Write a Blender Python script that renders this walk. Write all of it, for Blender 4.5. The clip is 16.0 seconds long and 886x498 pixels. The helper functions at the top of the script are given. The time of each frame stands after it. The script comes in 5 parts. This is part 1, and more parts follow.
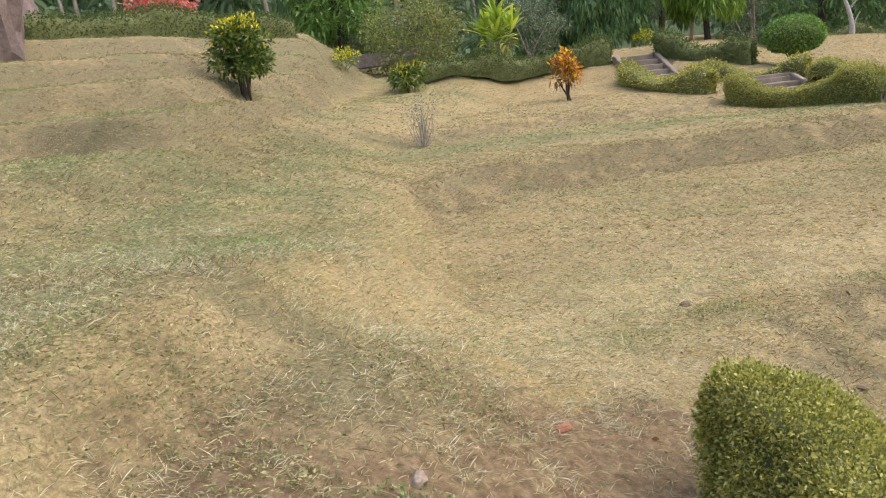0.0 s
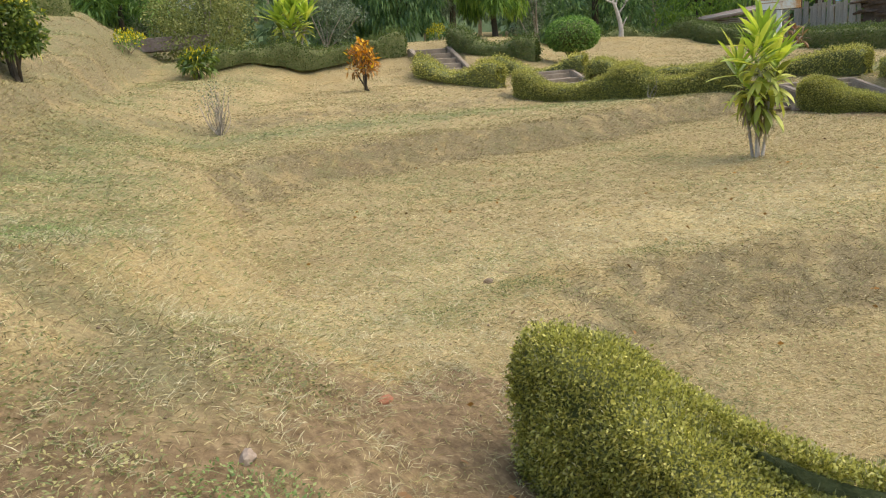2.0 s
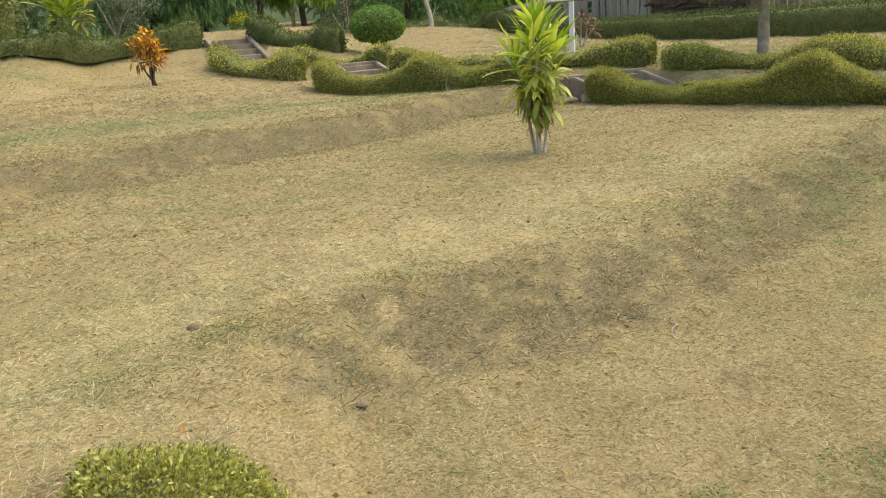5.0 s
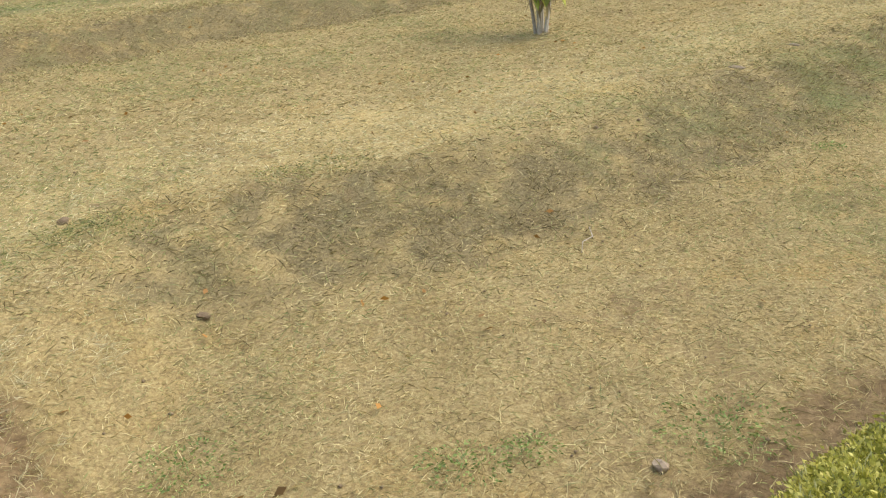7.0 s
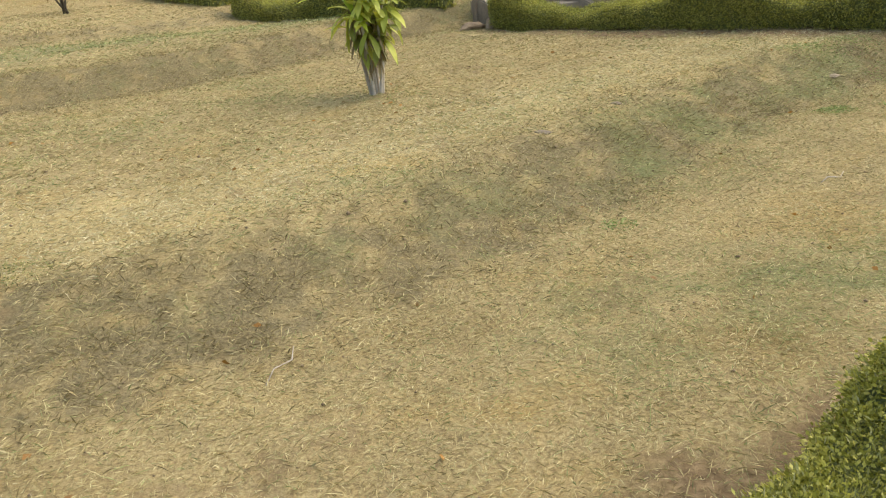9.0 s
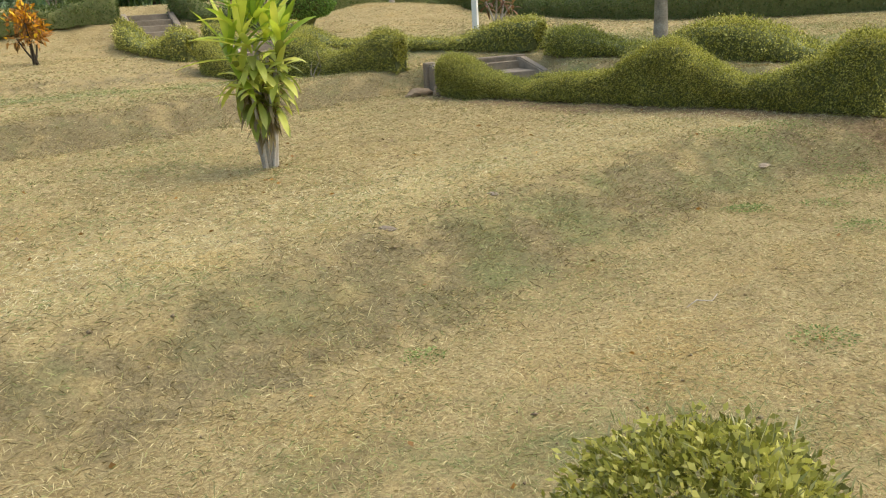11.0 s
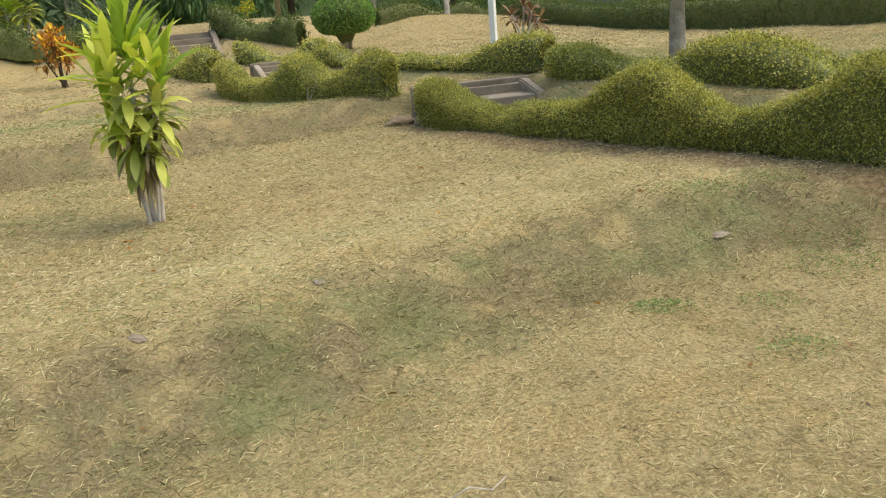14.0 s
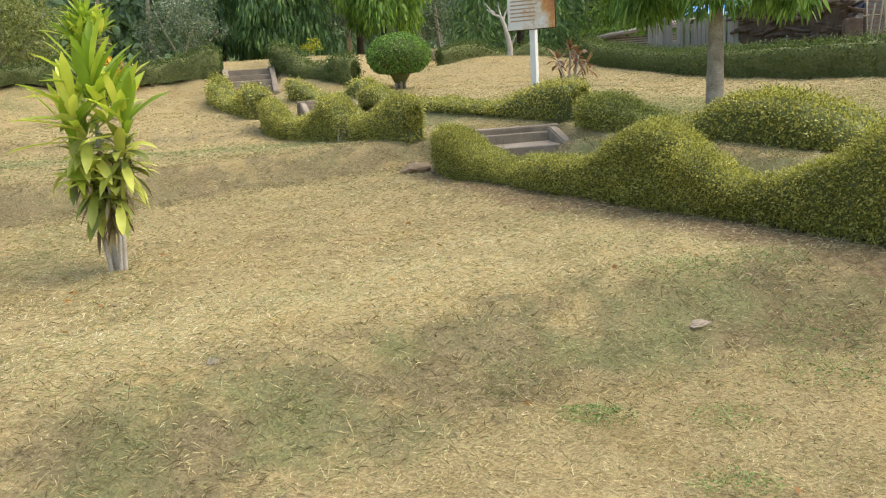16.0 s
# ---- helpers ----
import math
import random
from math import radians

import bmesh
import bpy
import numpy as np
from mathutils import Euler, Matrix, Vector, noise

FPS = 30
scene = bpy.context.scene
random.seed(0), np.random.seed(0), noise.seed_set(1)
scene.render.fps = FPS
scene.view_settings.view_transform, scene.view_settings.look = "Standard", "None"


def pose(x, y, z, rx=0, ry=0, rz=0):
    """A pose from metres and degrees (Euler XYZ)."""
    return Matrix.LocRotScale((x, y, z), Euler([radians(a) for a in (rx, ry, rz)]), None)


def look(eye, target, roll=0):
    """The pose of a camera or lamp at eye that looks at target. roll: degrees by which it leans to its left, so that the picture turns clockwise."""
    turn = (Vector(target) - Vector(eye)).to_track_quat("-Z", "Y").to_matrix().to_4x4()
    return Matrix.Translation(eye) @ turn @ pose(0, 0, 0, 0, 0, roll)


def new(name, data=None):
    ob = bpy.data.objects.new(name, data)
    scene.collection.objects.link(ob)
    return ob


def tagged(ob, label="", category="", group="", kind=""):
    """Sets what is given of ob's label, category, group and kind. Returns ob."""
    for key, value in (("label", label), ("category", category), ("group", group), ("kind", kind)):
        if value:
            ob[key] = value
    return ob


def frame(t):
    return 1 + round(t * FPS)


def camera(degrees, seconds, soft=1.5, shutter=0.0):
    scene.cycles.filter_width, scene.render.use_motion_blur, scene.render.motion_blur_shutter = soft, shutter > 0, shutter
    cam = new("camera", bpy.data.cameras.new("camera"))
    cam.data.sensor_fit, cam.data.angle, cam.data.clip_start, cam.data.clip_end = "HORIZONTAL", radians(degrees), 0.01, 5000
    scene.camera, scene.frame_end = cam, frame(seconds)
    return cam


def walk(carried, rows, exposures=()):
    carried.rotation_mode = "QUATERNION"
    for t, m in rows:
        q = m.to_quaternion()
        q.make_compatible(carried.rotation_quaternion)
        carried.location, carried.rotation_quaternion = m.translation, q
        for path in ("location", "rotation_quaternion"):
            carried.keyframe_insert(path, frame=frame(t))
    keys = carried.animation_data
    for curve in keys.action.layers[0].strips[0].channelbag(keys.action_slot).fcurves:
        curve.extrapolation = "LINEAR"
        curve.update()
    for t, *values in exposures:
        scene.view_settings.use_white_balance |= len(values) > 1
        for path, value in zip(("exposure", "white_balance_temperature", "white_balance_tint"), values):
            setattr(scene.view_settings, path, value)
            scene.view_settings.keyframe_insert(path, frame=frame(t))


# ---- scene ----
cam = camera(58.1, 16.0, 1.15)

PATH = [
    (0, (-1.717, -1.205, 1.611), (-2.47, 0.598, 1.185), -6.2),
    (0.5, (-1.744, -1.238, 1.614), (-2.347, 0.624, 1.206), -5.6),
    (1, (-1.79, -1.28, 1.605), (-2.289, 0.611, 1.189), -5.8),
    (1.5, (-1.821, -1.298, 1.585), (-2.188, 0.621, 1.159), -5.6),
    (2, (-1.777, -1.286, 1.572), (-2.048, 0.634, 1.082), -4.3),
    (2.5, (-1.637, -1.243, 1.599), (-1.776, 0.691, 1.11), -2.8),
    (3, (-1.497, -1.165, 1.636), (-1.573, 0.761, 1.104), -1.8),
    (3.5, (-1.401, -1.082, 1.597), (-1.373, 0.849, 1.079), -1.0),
    (4, (-1.325, -0.857, 1.568), (-1.139, 1.065, 1.045), -2.6),
    (6.5, (-0.344, -0.059, 1.528), (-0.358, 1.802, 0.797), -6.4),
    (7, (-0.035, 0.001, 1.466), (-0.106, 1.826, 0.65), -4.3),
    (7.5, (0.33, 0.251, 1.388), (0.393, 2.135, 0.721), -3.5),
    (8, (0.682, 0.406, 1.361), (0.735, 2.275, 0.651), -3.0),
    (8.5, (0.961, 0.583, 1.352), (0.941, 2.426, 0.575), -5.3),
    (9, (1.263, 0.846, 1.366), (1.308, 2.712, 0.647), -5.3),
    (9.5, (1.602, 0.992, 1.359), (1.652, 2.87, 0.674), -5.6),
    (10, (1.91, 1.247, 1.331), (1.976, 3.136, 0.678), -4.6),
    (12.5, (3.352, 2.42, 1.357), (3.204, 4.338, 0.811), -3.7),
    (13, (3.578, 2.753, 1.327), (3.391, 4.666, 0.775), -4.1),
    (13.5, (3.858, 2.953, 1.323), (3.724, 4.87, 0.771), -4.5),
    (14, (4.15, 3.137, 1.366), (3.914, 5.044, 0.809), -5.0),
    (14.5, (4.368, 3.405, 1.358), (4.211, 5.353, 0.935), -4.0),
    (15, (4.612, 3.598, 1.36), (4.559, 5.557, 0.959), -1.5),
    (15.5, (4.848, 3.665, 1.404), (4.535, 5.583, 0.933), -0.6),
    (16, (4.889, 3.843, 1.384), (4.469, 5.744, 0.928), -3.7),
]
walk(cam, [(t, look(eye, target, roll)) for t, eye, target, roll in PATH], [(0, 0.83, 6050, 22), (1.5, 0.83, 6250, 17), (3.5, 0.82, 6550, 11), (8.5, 0.81, 6600, 10), (12.5, 0.83, 6550, 10), (14.5, 0.81, 6500, 11), (15.4, 0.92, 6400, 12), (16, 0.99, 6400, 12)])

# ---- light ----
world = bpy.data.worlds.new("sky")
scene.world = world
world.use_nodes = True
SUN_UP, SUN_TURN = radians(58), radians(75)
nt = world.node_tree
sky = nt.nodes.new("ShaderNodeTexSky")
sky.sky_type, sky.sun_disc, sky.sun_elevation, sky.sun_rotation = "NISHITA", False, SUN_UP, SUN_TURN
sky.dust_density, sky.air_density = 4.0, 1.5
nt.links.new(sky.outputs[0], nt.nodes["Background"].inputs[0])
nt.nodes["Background"].inputs[1].default_value = 0.15
sun = new("sun", bpy.data.lights.new("sun", "SUN"))
sun.data.energy, sun.data.angle, sun.data.color = 0.9, radians(80), (1.0, 0.95, 0.84)
sun_way = Vector((math.sin(SUN_TURN) * math.cos(SUN_UP), math.cos(SUN_TURN) * math.cos(SUN_UP), math.sin(SUN_UP)))
sun.matrix_world = look(sun_way * 40, (0, 0, 0))


# ---- materials ----
def nodes_of(name):
    m = bpy.data.materials.new(name)
    m.use_nodes = True
    t = m.node_tree
    return m, t, t.nodes["Principled BSDF"]


def ramp(t, fac, stops):
    r = t.nodes.new("ShaderNodeValToRGB")
    e = r.color_ramp.elements
    while len(e) < len(stops):
        e.new(0.5)
    for el, (p, c) in zip(e, stops):
        el.position, el.color = p, (*c, 1)
    t.links.new(fac, r.inputs[0])
    return r.outputs[0]


def noise_tex(t, scale, detail=4.0, rough=0.6, vec=None):
    n = t.nodes.new("ShaderNodeTexNoise")
    n.inputs["Scale"].default_value, n.inputs["Detail"].default_value, n.inputs["Roughness"].default_value = scale, detail, rough
    if vec is None:
        g = t.nodes.new("ShaderNodeNewGeometry")
        vec = g.outputs["Position"]
    t.links.new(vec, n.inputs["Vector"])
    return n.outputs[0]


def mixed(t, fac, a, b, kind="MIX"):
    m = t.nodes.new("ShaderNodeMix")
    m.data_type, m.blend_type = "RGBA", kind
    for sock, v in ((m.inputs[0], fac), (m.inputs[6], a), (m.inputs[7], b)):
        if isinstance(v, (int, float)):
            sock.default_value = v
        elif isinstance(v, tuple):
            sock.default_value = (*v, 1)
        else:
            t.links.new(v, sock)
    return m.outputs[2]


def bumped(t, bsdf, height, strength=0.5, dist=0.02):
    b = t.nodes.new("ShaderNodeBump")
    b.inputs["Strength"].default_value, b.inputs["Distance"].default_value = strength, dist
    t.links.new(height, b.inputs["Height"])
    t.links.new(b.outputs[0], bsdf.inputs["Normal"])


def leafy(name, stops, rough=0.55, through_light=0.35, patch=1.5):
    """Leaves: each its own tint, drifting slowly over the plant, and letting some light through."""
    m, t, b = nodes_of(name)
    g = t.nodes.new("ShaderNodeNewGeometry")
    add = t.nodes.new("ShaderNodeMath")
    add.operation = "MULTIPLY_ADD"
    add.inputs[1].default_value = 0.8
    own = t.nodes.new("ShaderNodeObjectInfo")
    both = t.nodes.new("ShaderNodeMath")
    t.links.new(g.outputs["Random Per Island"], both.inputs[0])
    t.links.new(own.outputs["Random"], both.inputs[1])
    wrap = t.nodes.new("ShaderNodeMath")
    wrap.operation = "FRACT"
    t.links.new(both.outputs[0], wrap.inputs[0])
    t.links.new(wrap.outputs[0], add.inputs[0])
    sub = t.nodes.new("ShaderNodeMath")
    sub.operation = "MULTIPLY_ADD"
    sub.inputs[1].default_value, sub.inputs[2].default_value = 0.7, -0.25
    t.links.new(noise_tex(t, patch, 3), sub.inputs[0])
    t.links.new(sub.outputs[0], add.inputs[2])
    col = ramp(t, add.outputs[0], stops)
    t.links.new(col, b.inputs["Base Color"])
    b.inputs["Roughness"].default_value = rough
    b.inputs["Specular IOR Level"].default_value = 0.3
    tr = t.nodes.new("ShaderNodeBsdfTranslucent")
    t.links.new(mixed(t, 0.35, col, (0.35, 0.45, 0.05), "SOFT_LIGHT"), tr.inputs[0])
    mx = t.nodes.new("ShaderNodeMixShader")
    mx.inputs[0].default_value = through_light
    t.links.new(b.outputs[0], mx.inputs[1])
    t.links.new(tr.outputs[0], mx.inputs[2])
    t.links.new(mx.outputs[0], t.nodes["Material Output"].inputs[0])
    return m


def surface(name, stops, scale=4.0, fine=40.0, rough=0.9, bump=0.4, dist=0.01, metal=0.0, stretch=None):
    """A rough solid: colour drifts at a large and a small scale, with relief."""
    m, t, b = nodes_of(name)
    vec = None
    if stretch:
        tc = t.nodes.new("ShaderNodeTexCoord")
        mp = t.nodes.new("ShaderNodeMapping")
        mp.inputs["Scale"].default_value = stretch
        t.links.new(tc.outputs["Object"], mp.inputs[0])
        vec = mp.outputs[0]
    big, small = noise_tex(t, scale, 5, 0.65, vec), noise_tex(t, fine, 3, 0.6, vec)
    f = t.nodes.new("ShaderNodeMath")
    f.operation = "MULTIPLY_ADD"
    f.inputs[1].default_value = 0.4
    t.links.new(small, f.inputs[0])
    h = t.nodes.new("ShaderNodeMath")
    h.operation = "MULTIPLY"
    h.inputs[1].default_value = 0.62
    t.links.new(big, h.inputs[0])
    t.links.new(h.outputs[0], f.inputs[2])
    oi = t.nodes.new("ShaderNodeObjectInfo")
    o = t.nodes.new("ShaderNodeMath")
    o.operation = "MULTIPLY_ADD"
    o.inputs[1].default_value, o.inputs[2].default_value = 0.16, -0.08
    t.links.new(oi.outputs["Random"], o.inputs[0])
    s = t.nodes.new("ShaderNodeMath")
    t.links.new(f.outputs[0], s.inputs[0])
    t.links.new(o.outputs[0], s.inputs[1])
    t.links.new(ramp(t, s.outputs[0], stops), b.inputs["Base Color"])
    b.inputs["Roughness"].default_value, b.inputs["Metallic"].default_value = rough, metal
    b.inputs["Specular IOR Level"].default_value = 0.25
    bumped(t, b, f.outputs[0], bump, dist)
    return m


def ground_material():
    m, t, b = nodes_of("dry_lawn")
    at = t.nodes.new("ShaderNodeAttribute")
    at.attribute_name = "cover"
    sep = t.nodes.new("ShaderNodeSeparateColor")
    t.links.new(at.outputs["Color"], sep.inputs[0])
    straw = ramp(t, noise_tex(t, 55, 6, 0.75), [(0.30, (0.17, 0.125, 0.06)), (0.48, (0.33, 0.26, 0.125)), (0.62, (0.47, 0.39, 0.195)), (0.8, (0.58, 0.50, 0.27))])
    tone = ramp(t, noise_tex(t, 0.9, 6, 0.68), [(0.30, (0.72, 0.68, 0.58)), (0.5, (1, 1, 1)), (0.70, (1.0, 0.92, 0.76))])
    straw = mixed(t, 1.0, mixed(t, 1.0, straw, tone, "MULTIPLY"), (0.985, 0.97, 0.945), "MULTIPLY")
    green = ramp(t, noise_tex(t, 70, 5, 0.7), [(0.3, (0.085, 0.085, 0.035)), (0.52, (0.19, 0.19, 0.08)), (0.75, (0.36, 0.35, 0.16))])
    soil = ramp(t, noise_tex(t, 22, 7, 0.7), [(0.3, (0.098, 0.066, 0.033)), (0.5, (0.200, 0.140, 0.071)), (0.72, (0.355, 0.262, 0.140))])
    # dull bank grass; on the hill's bank faces it also paints shade
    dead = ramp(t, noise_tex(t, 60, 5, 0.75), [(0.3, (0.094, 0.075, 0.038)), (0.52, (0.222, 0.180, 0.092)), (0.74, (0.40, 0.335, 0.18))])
    edge = noise_tex(t, 9, 6, 0.7)

    def mask(sock, lo, hi):
        a = t.nodes.new("ShaderNodeMath")
        a.operation = "MULTIPLY_ADD"
        a.inputs[1].default_value = 1.0
        t.links.new(sock, a.inputs[0])
        t.links.new(edge, a.inputs[2])
        r = t.nodes.new("ShaderNodeMapRange")
        r.inputs[1].default_value, r.inputs[2].default_value = lo, hi
        t.links.new(a.outputs[0], r.inputs[0])
        return r.outputs[0]

    bleached = mixed(t, 1.0, straw, (1.22, 1.24, 1.22), "MULTIPLY")
    c = mixed(t, mask(at.outputs["Alpha"], 0.6, 1.2), straw, bleached)
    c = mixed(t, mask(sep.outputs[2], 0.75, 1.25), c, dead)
    c = mixed(t, mask(sep.outputs[1], 0.75, 1.3), c, green)
    c = mixed(t, mask(sep.outputs[0], 0.8, 1.15), c, soil)
    t.links.new(c, b.inputs["Base Color"])
    b.inputs["Roughness"].default_value, b.inputs["Specular IOR Level"].default_value = 0.95, 0.1
    bumped(t, b, noise_tex(t, 60, 6, 0.75), 0.6, 0.02)
    return m


M_GROUND = ground_material()
M_STRAW = leafy("dry_grass_blades", [(0.0, (0.20, 0.152, 0.072)), (0.3, (0.321, 0.259, 0.116)), (0.6, (0.500, 0.423, 0.204)), (1.0, (0.714, 0.627, 0.351))], 0.7, 0.2, 2.4)
M_BLEACHED = leafy("bleached_grass_blades", [(0.0, (0.30, 0.25, 0.13)), (0.4, (0.48, 0.42, 0.23)), (1.0, (0.78, 0.72, 0.47))], 0.7, 0.2, 2.4)
# dull grass of the banks, and the painted shade of the hill's
M_DEAD_SHADE = leafy("dull_and_shade_bank_blades", [(0.0, (0.090, 0.070, 0.032)), (0.35, (0.210, 0.165, 0.076)), (0.7, (0.335, 0.270, 0.125)), (1.0, (0.53, 0.43, 0.21))], 0.75, 0.2, 3.0)
M_WEED = leafy("green_grass_blades", [(0.0, (0.145, 0.162, 0.068)), (0.4, (0.246, 0.297, 0.112)), (0.8, (0.392, 0.419, 0.165)), (1.0, (0.609, 0.540, 0.270))], 0.6, 0.3, 1.2)
M_HEDGE = leafy("clipped_hedge_leaves", [(0.0, (0.118, 0.120, 0.024)), (0.35, (0.305, 0.298, 0.056)), (0.65, (0.540, 0.512, 0.118)), (1.0, (0.78, 0.71, 0.225))], 0.42, 0.38, 2.0)
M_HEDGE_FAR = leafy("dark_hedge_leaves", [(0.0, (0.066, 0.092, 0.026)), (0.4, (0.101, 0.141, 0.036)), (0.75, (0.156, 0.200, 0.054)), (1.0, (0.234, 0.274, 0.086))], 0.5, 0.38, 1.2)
# twig colour darkened to paint the shade between hedge leaves
M_TWIG_SHADE = surface("hedge_twig_shade", [(0.3, (0.078, 0.094, 0.032)), (0.7, (0.224, 0.235, 0.085))], 14, 80, 0.9, 0.8, 0.03)
M_BARK = surface("grey_bark", [(0.25, (0.157, 0.131, 0.096)), (0.5, (0.351, 0.299, 0.229)), (0.75, (0.597, 0.545, 0.439))], 7, 45, 0.9, 0.7, 0.02)
M_PALE = surface("pale_bark", [(0.25, (0.25, 0.21, 0.16)), (0.5, (0.44, 0.39, 0.32)), (0.75, (0.60, 0.56, 0.48))], 9, 60, 0.9, 0.6, 0.012)
M_DARKBARK = surface("dark_bark", [(0.25, (0.025, 0.02, 0.014)), (0.7, (0.10, 0.08, 0.055))], 7, 45, 0.9, 0.7, 0.02)
M_TREE = leafy("dark_tree_leaves", [(0.0, (0.052, 0.108, 0.047)), (0.4, (0.121, 0.217, 0.078)), (0.75, (0.207, 0.333, 0.103)), (1.0, (0.345, 0.483, 0.155))], 0.45, 0.35, 0.5)
M_TREE_MID = leafy("mid_green_tree_leaves", [(0.0, (0.063, 0.126, 0.031)), (0.4, (0.140, 0.259, 0.053)), (0.75, (0.252, 0.392, 0.084)), (1.0, (0.392, 0.532, 0.140))], 0.45, 0.4, 0.5)
M_TREE_LIGHT = leafy("light_green_tree_leaves", [(0.0, (0.082, 0.162, 0.032)), (0.4, (0.179, 0.308, 0.049)), (0.75, (0.324, 0.470, 0.082)), (1.0, (0.518, 0.648, 0.145))], 0.45, 0.45, 0.6)
M_GREYGREEN = leafy("grey_green_leaves", [(0.0, (0.084, 0.120, 0.066)), (0.5, (0.180, 0.228, 0.132)), (1.0, (0.360, 0.408, 0.264))], 0.6, 0.35, 0.8)
M_OLIVE = leafy("yellow_green_shrub_leaves", [(0.0, (0.10, 0.12, 0.03)), (0.45, (0.22, 0.25, 0.07)), (0.8, (0.36, 0.37, 0.12)), (1.0, (0.48, 0.46, 0.17))], 0.6, 0.35, 0.8)
M_TI = leafy("strap_leaves", [(0.0, (0.150, 0.242, 0.026)), (0.35, (0.330, 0.458, 0.046)), (0.7, (0.570, 0.661, 0.078)), (1.0, (0.900, 0.865, 0.182))], 0.35, 0.4, 2.5)
M_TI_OLD = leafy("old_strap_leaves", [(0.0, (0.142, 0.150, 0.033)), (0.4, (0.304, 0.356, 0.058)), (0.75, (0.608, 0.619, 0.116)), (1.0, (0.900, 0.900, 0.215))], 0.45, 0.35, 3.0)
M_TI_DRY = leafy("withered_strap_leaves", [(0.0, (0.117, 0.085, 0.039)), (0.5, (0.286, 0.221, 0.111)), (1.0, (0.520, 0.416, 0.221))], 0.8, 0.2, 3.0)
M_ORANGE = leafy("orange_croton_leaves", [(0.0, (0.125, 0.075, 0.014)), (0.35, (0.500, 0.195, 0.018)), (0.7, (0.900, 0.450, 0.024)), (1.0, (0.900, 0.750, 0.048))], 0.4, 0.3, 3.0)
M_BROWNLEAF = leafy("rusty_brown_leaves", [(0.0, (0.105, 0.068, 0.024)), (0.5, (0.330, 0.165, 0.042)), (1.0, (0.600, 0.300, 0.072))], 0.5, 0.3, 3.0)
M_YELLOW = leafy("yellow_croton_leaves", [(0.0, (0.30, 0.28, 0.02)), (0.45, (0.70, 0.58, 0.02)), (1.0, (0.95, 0.82, 0.06))], 0.4, 0.3, 3.0)
M_CROTON = leafy("green_croton_leaves", [(0.0, (0.038, 0.068, 0.015)), (0.5, (0.105, 0.165, 0.030)), (0.85, (0.225, 0.285, 0.045)), (1.0, (0.525, 0.495, 0.045))], 0.4, 0.3, 3.0)
M_REDLEAF = leafy("red_blossom", [(0.0, (0.45, 0.09, 0.08)), (0.5, (0.76, 0.22, 0.18)), (1.0, (0.86, 0.45, 0.36))], 0.6, 0.3, 1.5)
M_WHITE = leafy("white_blossom", [(0.0, (0.65, 0.65, 0.58)), (1.0, (0.85, 0.84, 0.78))], 0.6, 0.3, 1.5)
M_CORDY = leafy("reddish_strap_leaves", [(0.0, (0.10, 0.05, 0.03)), (0.5, (0.24, 0.12, 0.06)), (1.0, (0.36, 0.24, 0.11))], 0.5, 0.3, 3.0)
# distance haze is mixed into this leaf colour: paler, bluish-grey green
M_WOODS_HAZED = leafy("hazed_far_woods_leaves", [(0.0, (0.078, 0.137, 0.072)), (0.4, (0.150, 0.234, 0.117)), (0.75, (0.234, 0.338, 0.156)), (1.0, (0.351, 0.455, 0.221))], 0.6, 0.35, 0.12)
M_HILL = surface("far_woods_floor", [(0.3, (0.075, 0.120, 0.053)), (0.7, (0.195, 0.255, 0.112))], 0.6, 5, 0.95, 0.5, 0.3)
M_CONCRETE = surface("weathered_concrete", [(0.22, (0.115, 0.092, 0.063)), (0.5, (0.265, 0.215, 0.152)), (0.78, (0.414, 0.347, 0.248))], 3, 45, 0.92, 0.4, 0.008)
M_WHITEPAINT = surface("white_paint", [(0.2, (0.55, 0.53, 0.48)), (0.45, (0.74, 0.73, 0.69)), (0.8, (0.82, 0.81, 0.78))], 3, 40, 0.55, 0.15, 0.003)
M_PLANK = surface("weathered_planks", [(0.25, (0.13, 0.11, 0.085)), (0.5, (0.30, 0.27, 0.22)), (0.78, (0.48, 0.44, 0.37))], 5, 60, 0.9, 0.6, 0.006, 0.0, (6, 6, 0.6))
M_BAMBOO = surface("bamboo", [(0.25, (0.20, 0.16, 0.09)), (0.5, (0.36, 0.30, 0.19)), (0.8, (0.52, 0.46, 0.31))], 4, 40, 0.6, 0.3, 0.004)
M_FIREWOOD = surface("stacked_firewood", [(0.25, (0.035, 0.024, 0.016)), (0.5, (0.11, 0.075, 0.05)), (0.8, (0.24, 0.17, 0.12))], 6, 50, 0.9, 0.7, 0.01)
M_BRICK = surface("grey_red_brick", [(0.25, (0.278, 0.174, 0.131)), (0.5, (0.505, 0.348, 0.270)), (0.78, (0.731, 0.592, 0.487))], 5, 60, 0.95, 0.4, 0.005)
M_MORTAR = surface("pale_mortar", [(0.25, (0.420, 0.392, 0.350)), (0.75, (0.728, 0.686, 0.630))], 6, 50, 0.95, 0.3, 0.005)
M_TARP = surface("blue_tarpaulin", [(0.28, (0.03, 0.17, 0.44)), (0.48, (0.08, 0.32, 0.66)), (0.62, (0.28, 0.50, 0.76)), (0.72, (0.62, 0.72, 0.80))], 1.6, 9, 0.45, 0.7, 0.04)
M_TARP_DARK = surface("black_plastic_sheet", [(0.25, (0.012, 0.013, 0.017)), (0.75, (0.05, 0.055, 0.07))], 3, 14, 0.4, 0.6, 0.03)
